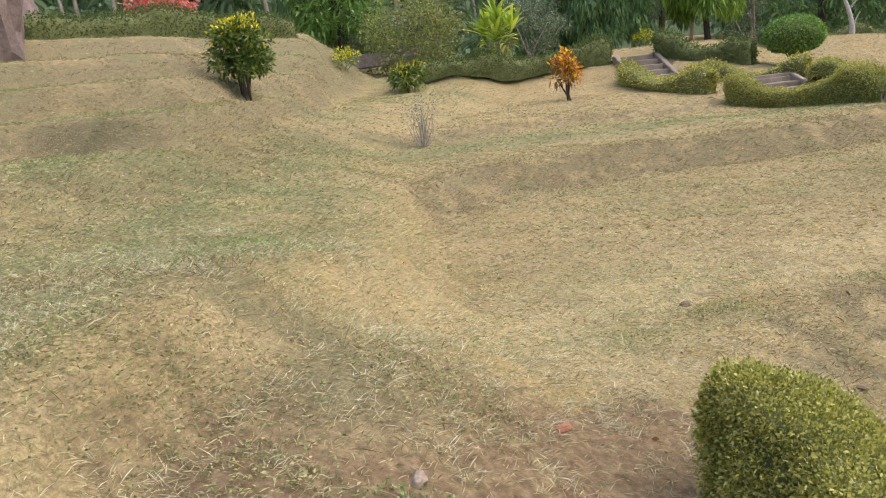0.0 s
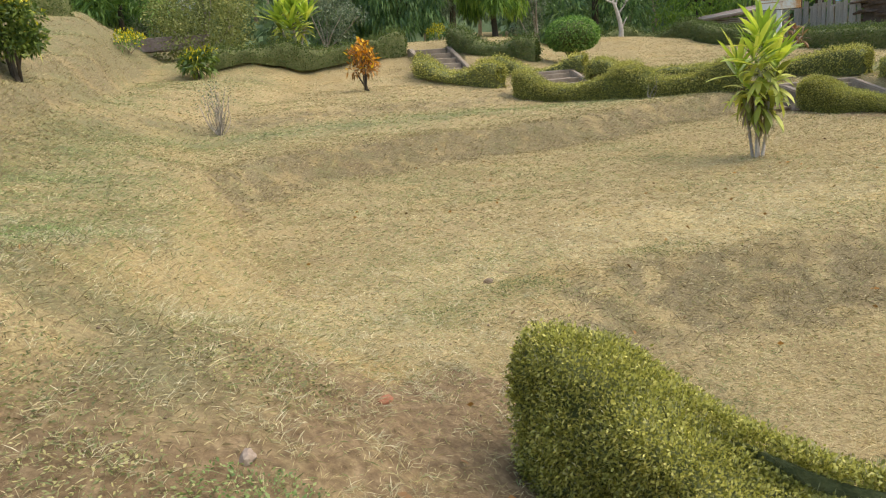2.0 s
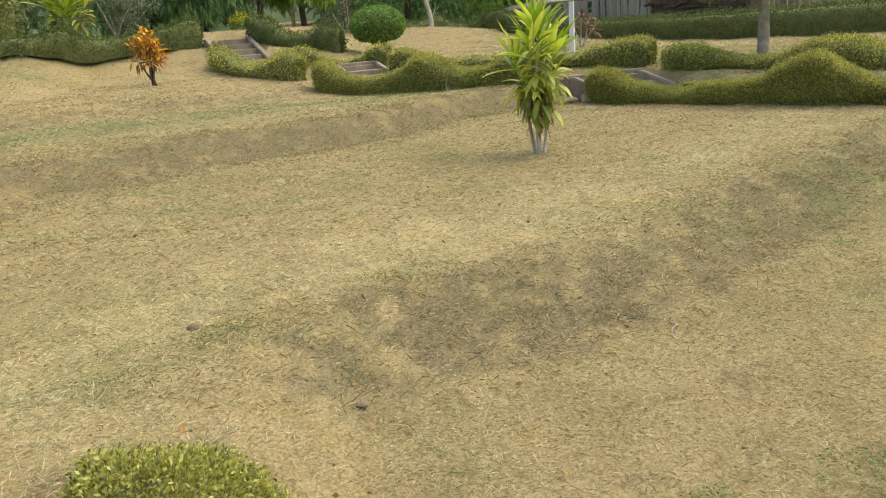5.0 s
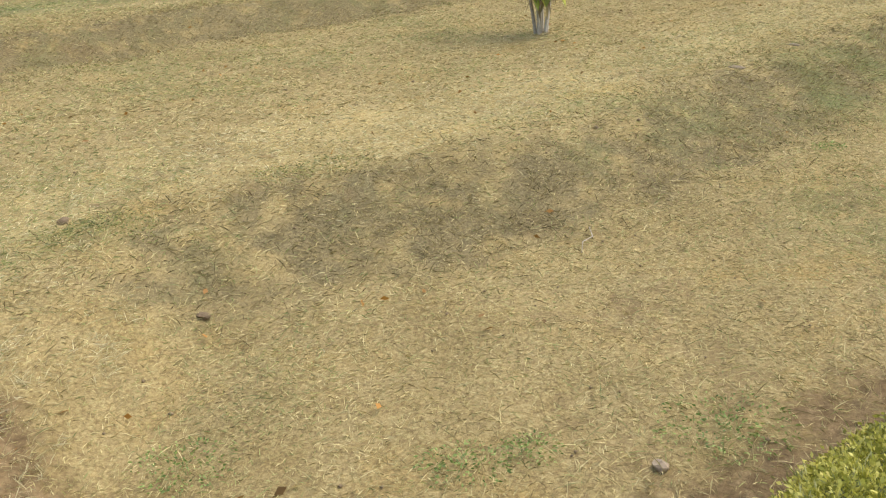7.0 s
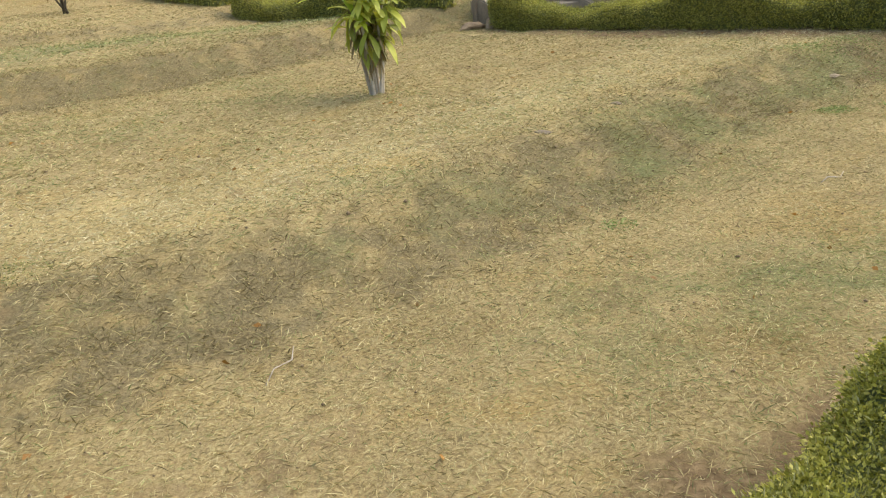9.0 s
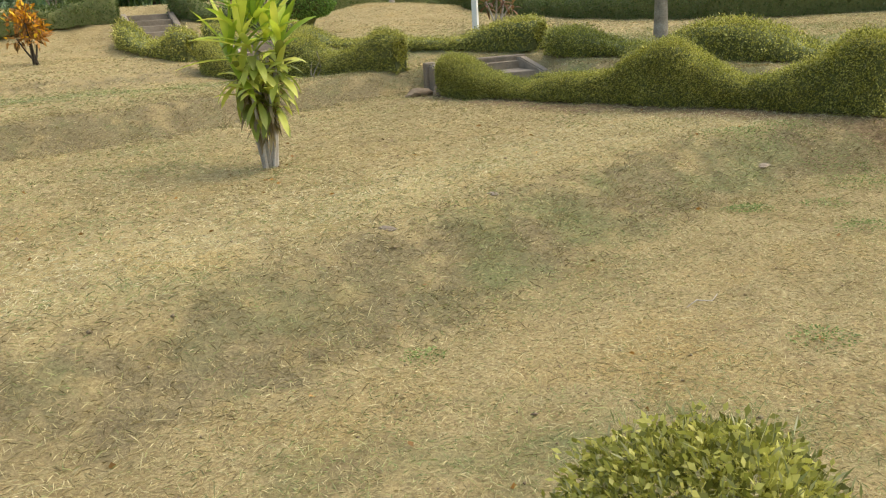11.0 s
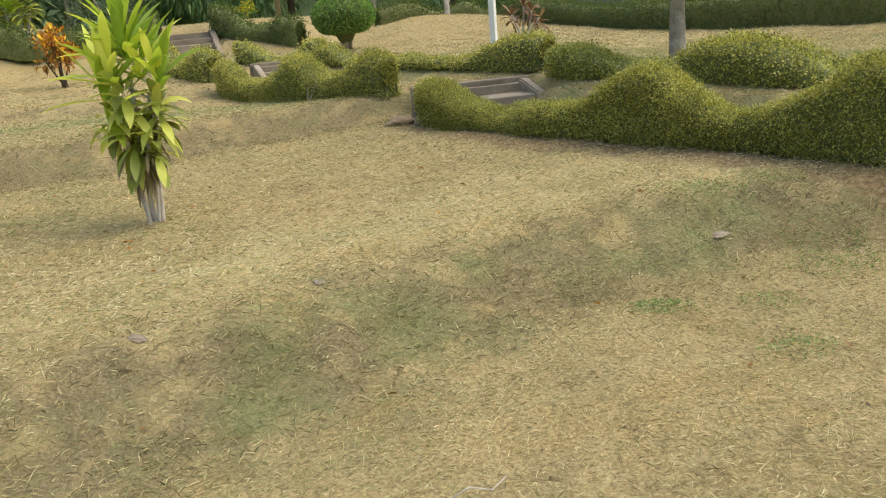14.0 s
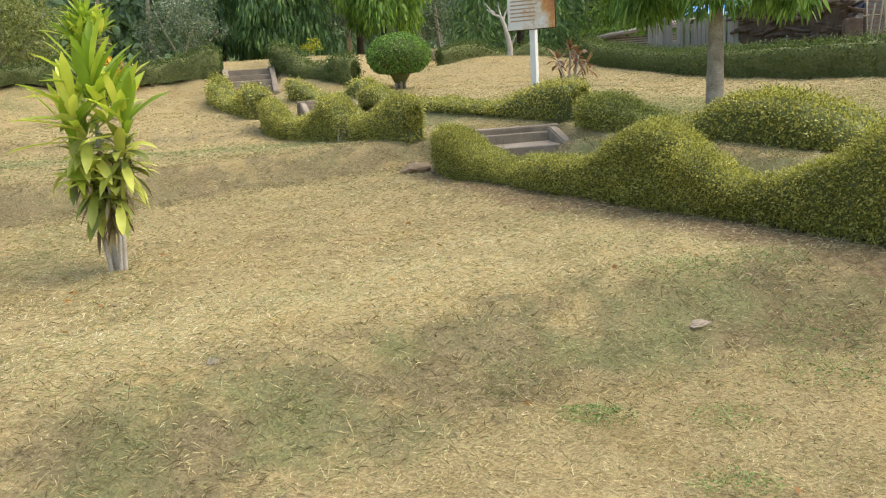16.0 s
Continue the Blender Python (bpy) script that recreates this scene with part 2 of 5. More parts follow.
M_ROOF = surface("old_roof_tiles", [(0.25, (0.112, 0.083, 0.063)), (0.5, (0.225, 0.180, 0.143)), (0.8, (0.405, 0.345, 0.285))], 5, 40, 0.9, 0.5, 0.01)
M_STONE = surface("field_stone", [(0.25, (0.163, 0.115, 0.077)), (0.5, (0.286, 0.221, 0.154)), (0.8, (0.460, 0.384, 0.288))], 6, 60, 0.9, 0.6, 0.006)
M_TERRACOTTA = surface("broken_brick", [(0.25, (0.24, 0.09, 0.045)), (0.75, (0.46, 0.21, 0.11))], 9, 60, 0.9, 0.5, 0.004)
M_ROCK = surface("pinkish_rock_face", [(0.25, (0.11, 0.08, 0.065)), (0.5, (0.24, 0.18, 0.15)), (0.8, (0.42, 0.35, 0.30))], 1.5, 14, 0.9, 0.7, 0.05)
M_PRINT = surface("faded_print", [(0.3, (0.42, 0.24, 0.12)), (0.7, (0.55, 0.38, 0.24))], 8, 40, 0.8, 0.1, 0.002)


def rusty_board_material():
    m, t, b = nodes_of("rusted_white_board")
    tc = t.nodes.new("ShaderNodeTexCoord")
    n = noise_tex(t, 3.2, 8, 0.72, tc.outputs["Object"])
    sp = t.nodes.new("ShaderNodeSeparateXYZ")
    t.links.new(tc.outputs["Object"], sp.inputs[0])
    a = t.nodes.new("ShaderNodeMath")
    a.operation = "MULTIPLY_ADD"
    a.inputs[1].default_value = 0.34
    t.links.new(sp.outputs[0], a.inputs[0])
    t.links.new(n, a.inputs[2])
    c = ramp(t, a.outputs[0], [(0.46, (0.80, 0.77, 0.70)), (0.54, (0.72, 0.58, 0.42)), (0.61, (0.64, 0.32, 0.11)), (0.74, (0.46, 0.18, 0.05))])
    t.links.new(c, b.inputs["Base Color"])
    b.inputs["Roughness"].default_value = 0.75
    bumped(t, b, n, 0.3, 0.004)
    return m


M_SOIL = surface("crumbling_earth", [(0.25, (0.117, 0.082, 0.049)), (0.5, (0.222, 0.164, 0.100)), (0.78, (0.351, 0.275, 0.176))], 5, 50, 0.95, 0.8, 0.02)
M_RUST = rusty_board_material()


# ---- shapes ----
def smooth_line(pts, per=8):
    """A Catmull-Rom line through the given points (any number of coordinates)."""
    p = np.array(pts, float)
    p = np.vstack([2 * p[0] - p[1], p, 2 * p[-1] - p[-2]])
    out, gap = [], np.linalg.norm(np.diff(p, axis=0), axis=1) + 1e-9
    for i in range(1, len(p) - 2):
        a, b, c, d = p[i - 1 : i + 3]
        m, n = (c - a) / (gap[i - 1] + gap[i]) * gap[i], (d - b) / (gap[i] + gap[i + 1]) * gap[i]
        for u in np.arange(per) / per:
            out.append((2 * u**3 - 3 * u * u + 1) * b + (u**3 - 2 * u * u + u) * m + (3 * u * u - 2 * u**3) * c + (u**3 - u * u) * n)
    return np.vstack([out, p[-2]])


def side_of(line, x, y):
    """Signed distance from a line in plan: positive on the left of its course."""
    best, sign = np.full(x.shape, 1e9), np.ones(x.shape)
    for (ax, ay), (bx, by) in zip(line[:-1], line[1:]):
        dx, dy = bx - ax, by - ay
        u = np.clip(((x - ax) * dx + (y - ay) * dy) / (dx * dx + dy * dy + 1e-12), 0, 1)
        d = np.hypot(x - ax - u * dx, y - ay - u * dy)
        s = np.where(dx * (y - ay) - dy * (x - ax) >= 0, 1.0, -1.0)
        near = d < best
        best, sign = np.where(near, d, best), np.where(near, s, sign)
    return best * sign


def step(d, width):
    u = np.clip(d / width + 0.5, 0, 1)
    return u * u * (3 - 2 * u)


LATTICE = np.random.default_rng(7).random((256, 256))


def vnoise(x, y, size, seed=0):
    """Smooth value noise from 0 to 1, with lumps of the given size."""
    u, v = x / size + 17.3 * seed + 400, y / size + 9.7 * seed + 400
    i, j = np.floor(u).astype(int), np.floor(v).astype(int)
    u, v = u - i, v - j
    u, v = u * u * (3 - 2 * u), v * v * (3 - 2 * v)
    g = lambda a, b: LATTICE[a % 256, b % 256]
    return (g(i, j) * (1 - u) + g(i + 1, j) * u) * (1 - v) + (g(i, j + 1) * (1 - u) + g(i + 1, j + 1) * u) * v


def set_mesh(name, verts, faces):
    """A mesh from arrays; all faces have the same number of corners."""
    verts, faces = np.asarray(verts, np.float32), np.asarray(faces, np.int32)
    me = bpy.data.meshes.new(name)
    n, k = faces.shape
    me.vertices.add(len(verts))
    me.vertices.foreach_set("co", verts.ravel())
    me.loops.add(n * k)
    me.loops.foreach_set("vertex_index", faces.ravel())
    me.polygons.add(n)
    me.polygons.foreach_set("loop_start", np.arange(0, n * k, k, dtype=np.int32))
    me.update(calc_edges=True)
    return me


def thing(name, x, y, z, label, category, group="", kind=""):
    """An empty at the base of a thing, to carry its parts."""
    ob = new(name)
    ob.empty_display_size = 0.2
    ob.location = (x, y, z)
    return tagged(ob, label, category, group, kind)


def part(name, data, material, parent=None, label="", smooth=False):
    """Links a bmesh, or (verts, faces) arrays in the parent's space, as one mesh object."""
    if isinstance(data, bmesh.types.BMesh):
        me = bpy.data.meshes.new(name)
        data.to_mesh(me)
        data.free()
    elif isinstance(data, bpy.types.Mesh):
        me = data
    else:
        me = set_mesh(name, *data)
    if not me.materials:
        me.materials.append(material)
    if smooth:
        me.shade_smooth()
    ob = new(name, me)
    ob.parent = parent
    return tagged(ob, label)


def joined(pieces):
    """Several (verts, faces) put into one; all with the same corners a face."""
    vs, fs, n = [], [], 0
    for v, f in pieces:
        vs.append(np.asarray(v))
        fs.append(np.asarray(f) + n)
        n += len(v)
    return np.vstack(vs), np.vstack(fs)


def tube(line, radii, sides=9):
    """A tapered tube along a line, closed at both ends by a ring drawn together."""
    p, r = np.array(line, float), np.array(radii, float)
    t = np.gradient(p, axis=0)
    t /= np.linalg.norm(t, axis=1)[:, None] + 1e-9
    ref = np.array([1.0, 0, 0]) if abs(t[0] @ [1, 0, 0]) < 0.8 else np.array([0, 1.0, 0])
    u = np.cross(t, ref)
    u /= np.linalg.norm(u, axis=1)[:, None]
    w = np.cross(t, u)
    p = np.vstack([p[:1], p, p[-1:]])
    u, w, r = np.vstack([u[:1], u, u[-1:]]), np.vstack([w[:1], w, w[-1:]]), np.r_[r[0] * 0.02, r, r[-1] * 0.02]
    a = np.arange(sides) * 2 * np.pi / sides
    v = p[:, None] + r[:, None, None] * (np.cos(a)[None, :, None] * u[:, None] + np.sin(a)[None, :, None] * w[:, None])
    n = len(p)
    i, j = np.meshgrid(np.arange(n - 1), np.arange(sides), indexing="ij")
    k = (j + 1) % sides
    f = np.stack([i * sides + j, (i + 1) * sides + j, (i + 1) * sides + k, i * sides + k], -1).reshape(-1, 4)
    return v.reshape(-1, 3), f


def leaves(c, way, length, width, rng, droop=0.15):
    """Diamond leaves, one quad each: base at c, pointing along way."""
    n = len(c)
    way = way / (np.linalg.norm(way, axis=1)[:, None] + 1e-9)
    side = np.cross(way, rng.normal(size=(n, 3)))
    side /= np.linalg.norm(side, axis=1)[:, None] + 1e-9
    length = (np.ones(n) * length * rng.uniform(0.65, 1.3, n))[:, None]
    wide = (np.ones(n) * width * rng.uniform(0.7, 1.25, n))[:, None]
    mid = c + way * length * 0.45
    tip = c + way * length + np.array([0, 0, -1.0]) * length * droop
    v = np.stack([c, mid - side * wide / 2, tip, mid + side * wide / 2], 1).reshape(-1, 3)
    return v, np.arange(4 * n).reshape(n, 4)


def straps(c, way, length, width, rng, droop=0.5, segs=4):
    """Long bending strap leaves with a keel: several quads each."""
    v, f = [], []
    for o, w in zip(c, way):
        w = np.array(w) / np.linalg.norm(w)
        ln, wd = length * rng.uniform(0.75, 1.2), width * rng.uniform(0.8, 1.2)
        side = np.cross(w, (0, 0, 1.0)) + rng.normal(size=3) * 0.15
        side /= np.linalg.norm(side) + 1e-9
        keel = np.cross(side, w)
        p, base, dr = np.array(o, float), len(v), droop * rng.uniform(0.5, 1.5)
        for s in range(segs + 1):
            u = s / segs
            h = wd * 0.5 * (0.30 + 1.5 * u) * (1 - u**2.2) / 0.75 + 0.002
            v += [p - side * h + keel * h * 0.35, p.copy(), p + side * h + keel * h * 0.35]
            w = w + np.array([0, 0, -1.0]) * dr / segs * (0.4 + u)
            w /= np.linalg.norm(w)
            p = p + w * ln / segs
        for s in range(segs):
            a = base + 3 * s
            f += [(a, a + 1, a + 4, a + 3), (a + 1, a + 2, a + 5, a + 4)]
    return np.array(v), np.array(f)


def box(w, d, h, bevel=0.01, at=(0, 0, 0), jitter=0.0, rng=None):
    """A bevelled block standing on at, as a bmesh."""
    bm = bmesh.new()
    bmesh.ops.create_cube(bm, size=1)
    for v in bm.verts:
        v.co = Vector((v.co.x * w + at[0], v.co.y * d + at[1], (v.co.z + 0.5) * h + at[2]))
        if jitter:
            v.co += Vector(rng.uniform(-jitter, jitter, 3))
    if bevel:
        bmesh.ops.bevel(bm, geom=bm.edges[:], offset=bevel, segments=2, affect="EDGES", profile=0.6)
    return bm


def block(corners, thick):
    """A plain slab from four top corners, going thick metres down: (verts, faces)."""
    c = np.array(corners, float)
    v = np.vstack([c, c - (0, 0, thick)])
    return v, np.array([(0, 1, 2, 3), (7, 6, 5, 4), (0, 4, 5, 1), (1, 5, 6, 2), (2, 6, 7, 3), (3, 7, 4, 0)])


# ---- ground ----
NEAR_HEDGE = smooth_line([(-1.95, 1.62), (-1.55, 1.32), (-0.9, 0.92), (-0.2, 0.80), (0.6, 1.15), (1.45, 1.7), (2.0, 2.1), (2.55, 2.42), (3.0, 2.75)])
WALK_EDGE = smooth_line([(-2.9, -9), (-2.4, -2.5), (-2.15, -0.4), (-1.75, 0.7), (-0.9, 0.66), (-0.2, 0.62), (0.7, 1.1), (2.2, 2.15), (3.4, 3.0), (5.2, 4.6), (7.5, 6.6), (14, 9), (60, 12)])
BANK_LOW = smooth_line([(-1.6, -6), (-1.75, 0.5), (-1.75, 2.6), (-1.35, 3.6), (-0.6, 4.05), (0.4, 4.6), (1.5, 5.5), (2.4, 6.25), (3.4, 7.1), (4.6, 8.0), (5.6, 8.55), (7.0, 8.75), (9.5, 8.2), (60, 9)])
BANK_MID = smooth_line([(-3.4, -8), (-3.6, 2.0), (-4.3, 4.6), (-5.3, 6.8), (-4.95, 8.6), (-3.6, 10.0), (-2, 11.2), (-0.3, 13.0), (1.2, 14.3), (2.7, 14.9), (4.0, 13.6), (5.6, 11.6), (7.2, 10.4), (9, 9.8), (60, 14)])
BANK_HIGH = smooth_line([(-9, -9), (-7.4, -2), (-6.7, 2.6), (-7.0, 5.1), (-8.0, 7.8), (-8.6, 10.6), (-7.6, 12.8), (-5.6, 15), (-3.8, 17.6), (-2.9, 19.8), (-2.6, 21)])
HILL_FOOT = smooth_line([(-2.2, -12), (-2.2, 1), (-3.2, 3), (-4.3, 5), (-5.3, 7), (-6.3, 8.8), (-7.7, 11.5), (-8.3, 15), (-8.7, 20), (-9.6, 26), (-12, 34)])
# banks of the hill's own terraces: line, rise, width
HILL_BANKS = [(smooth_line([(-13, -9), (-10.5, 2), (-9.35, 5.4), (-7.85, 6.1), (-8.95, 9.1), (-10.6, 14.2), (-13.2, 19.9), (-16, 29)]), 0.40, 0.5),
              (smooth_line([(-15, -9), (-12, 2), (-10.3, 6.3), (-9.5, 8.0), (-10.2, 10.9), (-11.1, 15.1), (-13.6, 20.2), (-17, 29)]), 0.42, 0.6),
              (smooth_line([(-17, -9), (-14, 2), (-11.8, 7.5), (-10.7, 9.5), (-11.6, 12.9), (-11.7, 16.1), (-14.3, 21), (-18, 29)]), 0.46, 0.7),
              (smooth_line([(-19, -9), (-16, 2), (-13.0, 8.6), (-12.2, 11.3), (-12.6, 14.4), (-12.4, 17.2), (-15.2, 22), (-19, 29)]), 0.45, 0.7)]
STEP_PATH = smooth_line([(-9, 33), (-5.6, 26.6), (-4.2, 24.2), (-1.6, 21), (0.9, 18), (3.2, 14.9), (5.2, 12.3), (7.3, 10.3), (9.5, 9.2), (60, 11)])


PATH_HEDGE = smooth_line([(2.75, 13.9), (3.5, 12.9), (4.2, 11.9), (5.1, 10.9), (6.0, 9.95), (6.7, 9.2), (7.2, 8.7)])
STAIRS = [((-6.33, 26.13, 1.53), (0.901, 0.433), (0.433, -0.901), 1.5, 2.3, 0.36), ((2.54, 14.54, 0.36), (0.925, 0.381), (0.381, -0.925), 1.7, 1.5, 0.22),
          ((-2.15, 21.4, 0.62), (0.864, 0.504), (0.504, -0.864), 1.35, 1.2, 0.3)]


def land(x, y):
    """The height of the ground, and masks: bare soil, green grass, dull grass of the banks with painted shade on the
    hill's.
    """
    d_low, d_mid, d_high = side_of(BANK_LOW, x, y), side_of(BANK_MID, x, y), side_of(BANK_HIGH, x, y)
    wob = (vnoise(x, y, 1.3, 1) - 0.5) * 0.5
    d_hill, d_path, d_walk = side_of(HILL_FOOT, x, y), side_of(STEP_PATH, x, y), side_of(WALK_EDGE, x, y)
    z = -0.30 + 0.05 * np.clip(x - 1.0, 0, 3) / 3
    low_h = 0.30 * np.clip((9.6 - x) / 2.4, 0.35, 1)
    z += low_h * step(d_low + wob * 0.5, 1.0) - 0.12 * np.exp(-(((x - 0.0) / 3.6) ** 2) - ((y - 9.6) / 3.0) ** 2)
    z += 0.35 * step(d_mid + wob * 0.6, 0.65) - 0.30 * np.exp(-(((x + 1.6) / 4.0) ** 2) - ((y - 19.0) / 4.0) ** 2)
    z += 0.20 * step(d_high + wob * 0.6, 1.1)
    # small terraces up to the long hedge
    up = y - 0.3 * np.minimum(x + 6, 0) + 0.18 * np.maximum(x + 6, 0)
    for at, rise in ((23.5, 0.16), (24.7, 0.30), (25.7, 0.34), (27.2, 0.45)):
        rise = rise * (1 - 0.75 * step(-x - 11.5, 2)) if at > 25 else rise
        z += rise * step(up - at + wob, 0.9) * step(-x - 1.5, 5)
    # the hill beside the terraces, itself in banks
    d = np.clip(d_hill, 0, None)
    z += 0.50 * (1 - np.exp(-d / 1.05)) * step(y + 6, 8)
    z += 0.12 * step(d_high + wob * 0.6, 1.1) * step(d - 1.5, 2)
    lip = np.zeros_like(z)
    for line, rise, wide in HILL_BANKS:
        e = side_of(line, x, y) + wob * 0.7
        z += rise * step(e, wide)
        lip = np.maximum(lip, np.exp(-((e / (0.52 * wide)) ** 2)))
    z += 0.30 * np.exp(-(((x + 3.2) / 1.1) ** 2) - ((y - 1.2) / np.where(y > 1.2, 1.5, 1.6)) ** 2)
    # the far lawn past the stepped path
    far = 0.42 + 0.023 * (np.minimum(y, 30) - 14) + 0.004 * (np.clip(x, -6, 16) - 5)
    far += 0.7 * np.exp(-(((x - 0.6) / 4.0) ** 2) - ((y - 33) / 3.5) ** 2) + 0.2 * np.exp(-(((x - 4.2) / 1.4) ** 2) - ((y - 19.5) / 1.8) ** 2) + 0.42 * np.exp(-(((x + 2.9) / 1.5) ** 2) - ((y - 26.0) / 1.6) ** 2)
    right = step(d_path - 0.5, 1.6)
    right = right * step(x + 3.5 - (y - 26) * 0.3, 4)
    z = z * (1 - right) + far * right
    # cut back where the flights of steps lie
    for (ax, ay, az), (wx, wy), (vx, vy), wide, long, fall in STAIRS:
        u, v = (x - ax) * wx + (y - ay) * wy, (x - ax) * vx + (y - ay) * vy
        inside = step(u + 0.05, 0.2) * step(wide + 0.05 - u, 0.2) * step(v + 0.05, 0.2) * step(long - v, 0.4)
        z = z * (1 - inside) + np.minimum(z, az - 0.16 - fall * np.clip(v, 0, long)) * inside
    # the trodden way beside the near hedge
    z += 0.24 * step(-d_walk - 0.1, 0.9) * step(9 - y, 2)
    away = np.hypot(x, y - 12)
    z += 1.2 * step(away - 60, 50) * (y > -10)
    z += (vnoise(x, y, 0.9, 2) - 0.5) * 0.05 + (vnoise(x, y, 0.28, 3) - 0.5) * 0.025 + (vnoise(x, y, 0.09, 4) - 0.5) * 0.012
    rag = vnoise(x, y, 0.7, 11) * 0.6 + vnoise(x, y, 0.22, 12) * 0.4
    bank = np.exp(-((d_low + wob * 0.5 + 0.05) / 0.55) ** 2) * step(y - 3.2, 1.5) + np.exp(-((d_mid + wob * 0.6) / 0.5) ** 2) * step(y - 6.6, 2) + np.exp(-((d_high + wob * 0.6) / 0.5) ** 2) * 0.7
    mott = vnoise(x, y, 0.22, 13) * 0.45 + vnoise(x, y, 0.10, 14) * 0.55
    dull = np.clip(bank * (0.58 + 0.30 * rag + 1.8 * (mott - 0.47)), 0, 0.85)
    near_h = np.abs(side_of(NEAR_HEDGE, x, y))
    soil = np.clip(1.1 - (near_h - 0.46 + 0.35 * (mott - 0.5)) / 0.42, 0, 0.95) * (y < 5)
    soil = np.maximum(soil, np.clip(1.35 - np.abs(side_of(PATH_HEDGE, x, y)) / 0.62, 0, 1))
    soil = np.maximum(soil, 1.0 * np.exp(-(((x + 2.6) / 1.4) ** 2) - ((y - 0.7) / 1.1) ** 2))
    soil = np.maximum(soil, np.clip((vnoise(x, y, 1.3, 41) * 0.4 + vnoise(x, y, 0.2, 42) * 0.6 - 0.56) * 2.2, 0, 0.4))
    soil = np.maximum(soil, 0.6 * np.exp(-(((x - 6.1) / 0.8) ** 2) - ((y - 8.4) / 0.5) ** 2))
    soil *= 0.45 + 0.8 * rag
    green = np.clip((vnoise(x, y, 2.6, 21) * 0.55 + vnoise(x, y, 0.55, 22) * 0.45 - 0.50) * 2.6, 0, 1)
    green = np.maximum(green * 0.42, 1.25 * np.exp(-(((x - 2.9) / 1.2) ** 2) - ((y - 4.0) / 0.9) ** 2) * rag)
    green = np.maximum(green, 0.62 * np.exp(-((d_mid - 3.2) / 1.8) ** 2) * (0.5 + rag) * (y > 6))
    green = np.maximum(green, 0.95 * step(d_hill - 0.5, 3) * (0.3 + rag) * (0.4 + 0.6 * vnoise(x, y, 3.0, 27)))
    # paint the hill's bank faces dark as if shaded, and thin the green there
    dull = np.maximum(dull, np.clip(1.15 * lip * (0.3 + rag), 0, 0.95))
    green *= 1 - 0.45 * np.clip(lip, 0, 1)
    green = np.maximum(green, bank * vnoise(x, y, 0.3, 25) * (0.5 + 0.5 * step(x - 2.0, 2.0)))
    # a belt of weeds over the near mound
    belt = np.exp(-((side_of([(-6.5, 0.9), (-4.6, 1.45), (-3.4, 1.35), (-3.0, 1.0)], x, y) / 0.34) ** 2)) * (0.35 + 0.8 * rag)
    dull, green = np.maximum(dull, 0.95 * belt), np.maximum(green, 0.55 * belt)
    soil = soil * (1 - 0.7 * np.clip(belt, 0, 1))
    # bleached grass along the lip of the low terrace
    pale = np.exp(-(((d_low - 1.25) / 0.85) ** 2)) * (0.35 + 0.9 * rag) * step(y - 2.4, 1.2)
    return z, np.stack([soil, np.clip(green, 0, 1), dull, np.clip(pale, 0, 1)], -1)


def spaced(lo, hi, fine, grow, reach):
    mid = np.arange(lo, hi + fine / 2, fine)
    out, s, p = [], fine, 0.0
    while p < reach:
        s *= grow
        p += s
        out.append(p)
    out = np.array(out)
    return np.r_[(mid[0] - out)[::-1], mid, mid[-1] + out]


GX, GY = spaced(-6.0, 7.0, 0.06, 1.035, 900), spaced(-1.0, 10.5, 0.06, 1.03, 900)
gx, gy = np.meshgrid(GX, GY, indexing="ij")
GZ, COVER = land(gx, gy)
nx, ny = GZ.shape
i, j = np.meshgrid(np.arange(nx - 1), np.arange(ny - 1), indexing="ij")
gf = np.stack([i * ny + j, (i + 1) * ny + j, (i + 1) * ny + j + 1, i * ny + j + 1], -1).reshape(-1, 4)
ground = part("ground", (np.stack([gx, gy, GZ], -1).reshape(-1, 3), gf), M_GROUND, None, "dry straw-coloured lawn in low grassy terraces with bare soil", True)
tagged(ground, "", "ground", "", "structure")
att = ground.data.color_attributes.new("cover", "FLOAT_COLOR", "POINT")
att.data.foreach_set("color", COVER.astype(np.float32).ravel())


def on_grid(table, x, y):
    i, j = np.clip(np.searchsorted(GX, x) - 1, 0, nx - 2), np.clip(np.searchsorted(GY, y) - 1, 0, ny - 2)
    u, v = (x - GX[i]) / (GX[i + 1] - GX[i]), (y - GY[j]) / (GY[j + 1] - GY[j])
    if table.ndim == 3:
        u, v = u[..., None], v[..., None]
    return (table[i, j] * (1 - u) + table[i + 1, j] * u) * (1 - v) + (table[i, j + 1] * (1 - u) + table[i + 1, j + 1] * u) * v


def H(x, y):
    return float(on_grid(GZ, np.array([x]), np.array([y]))[0])


M_SHOOT = leafy("pale_clipped_twigs", [(0.0, (0.16, 0.19, 0.05)), (0.5, (0.38, 0.38, 0.15)), (1.0, (0.58, 0.54, 0.30))], 0.6, 0.2, 3.0)


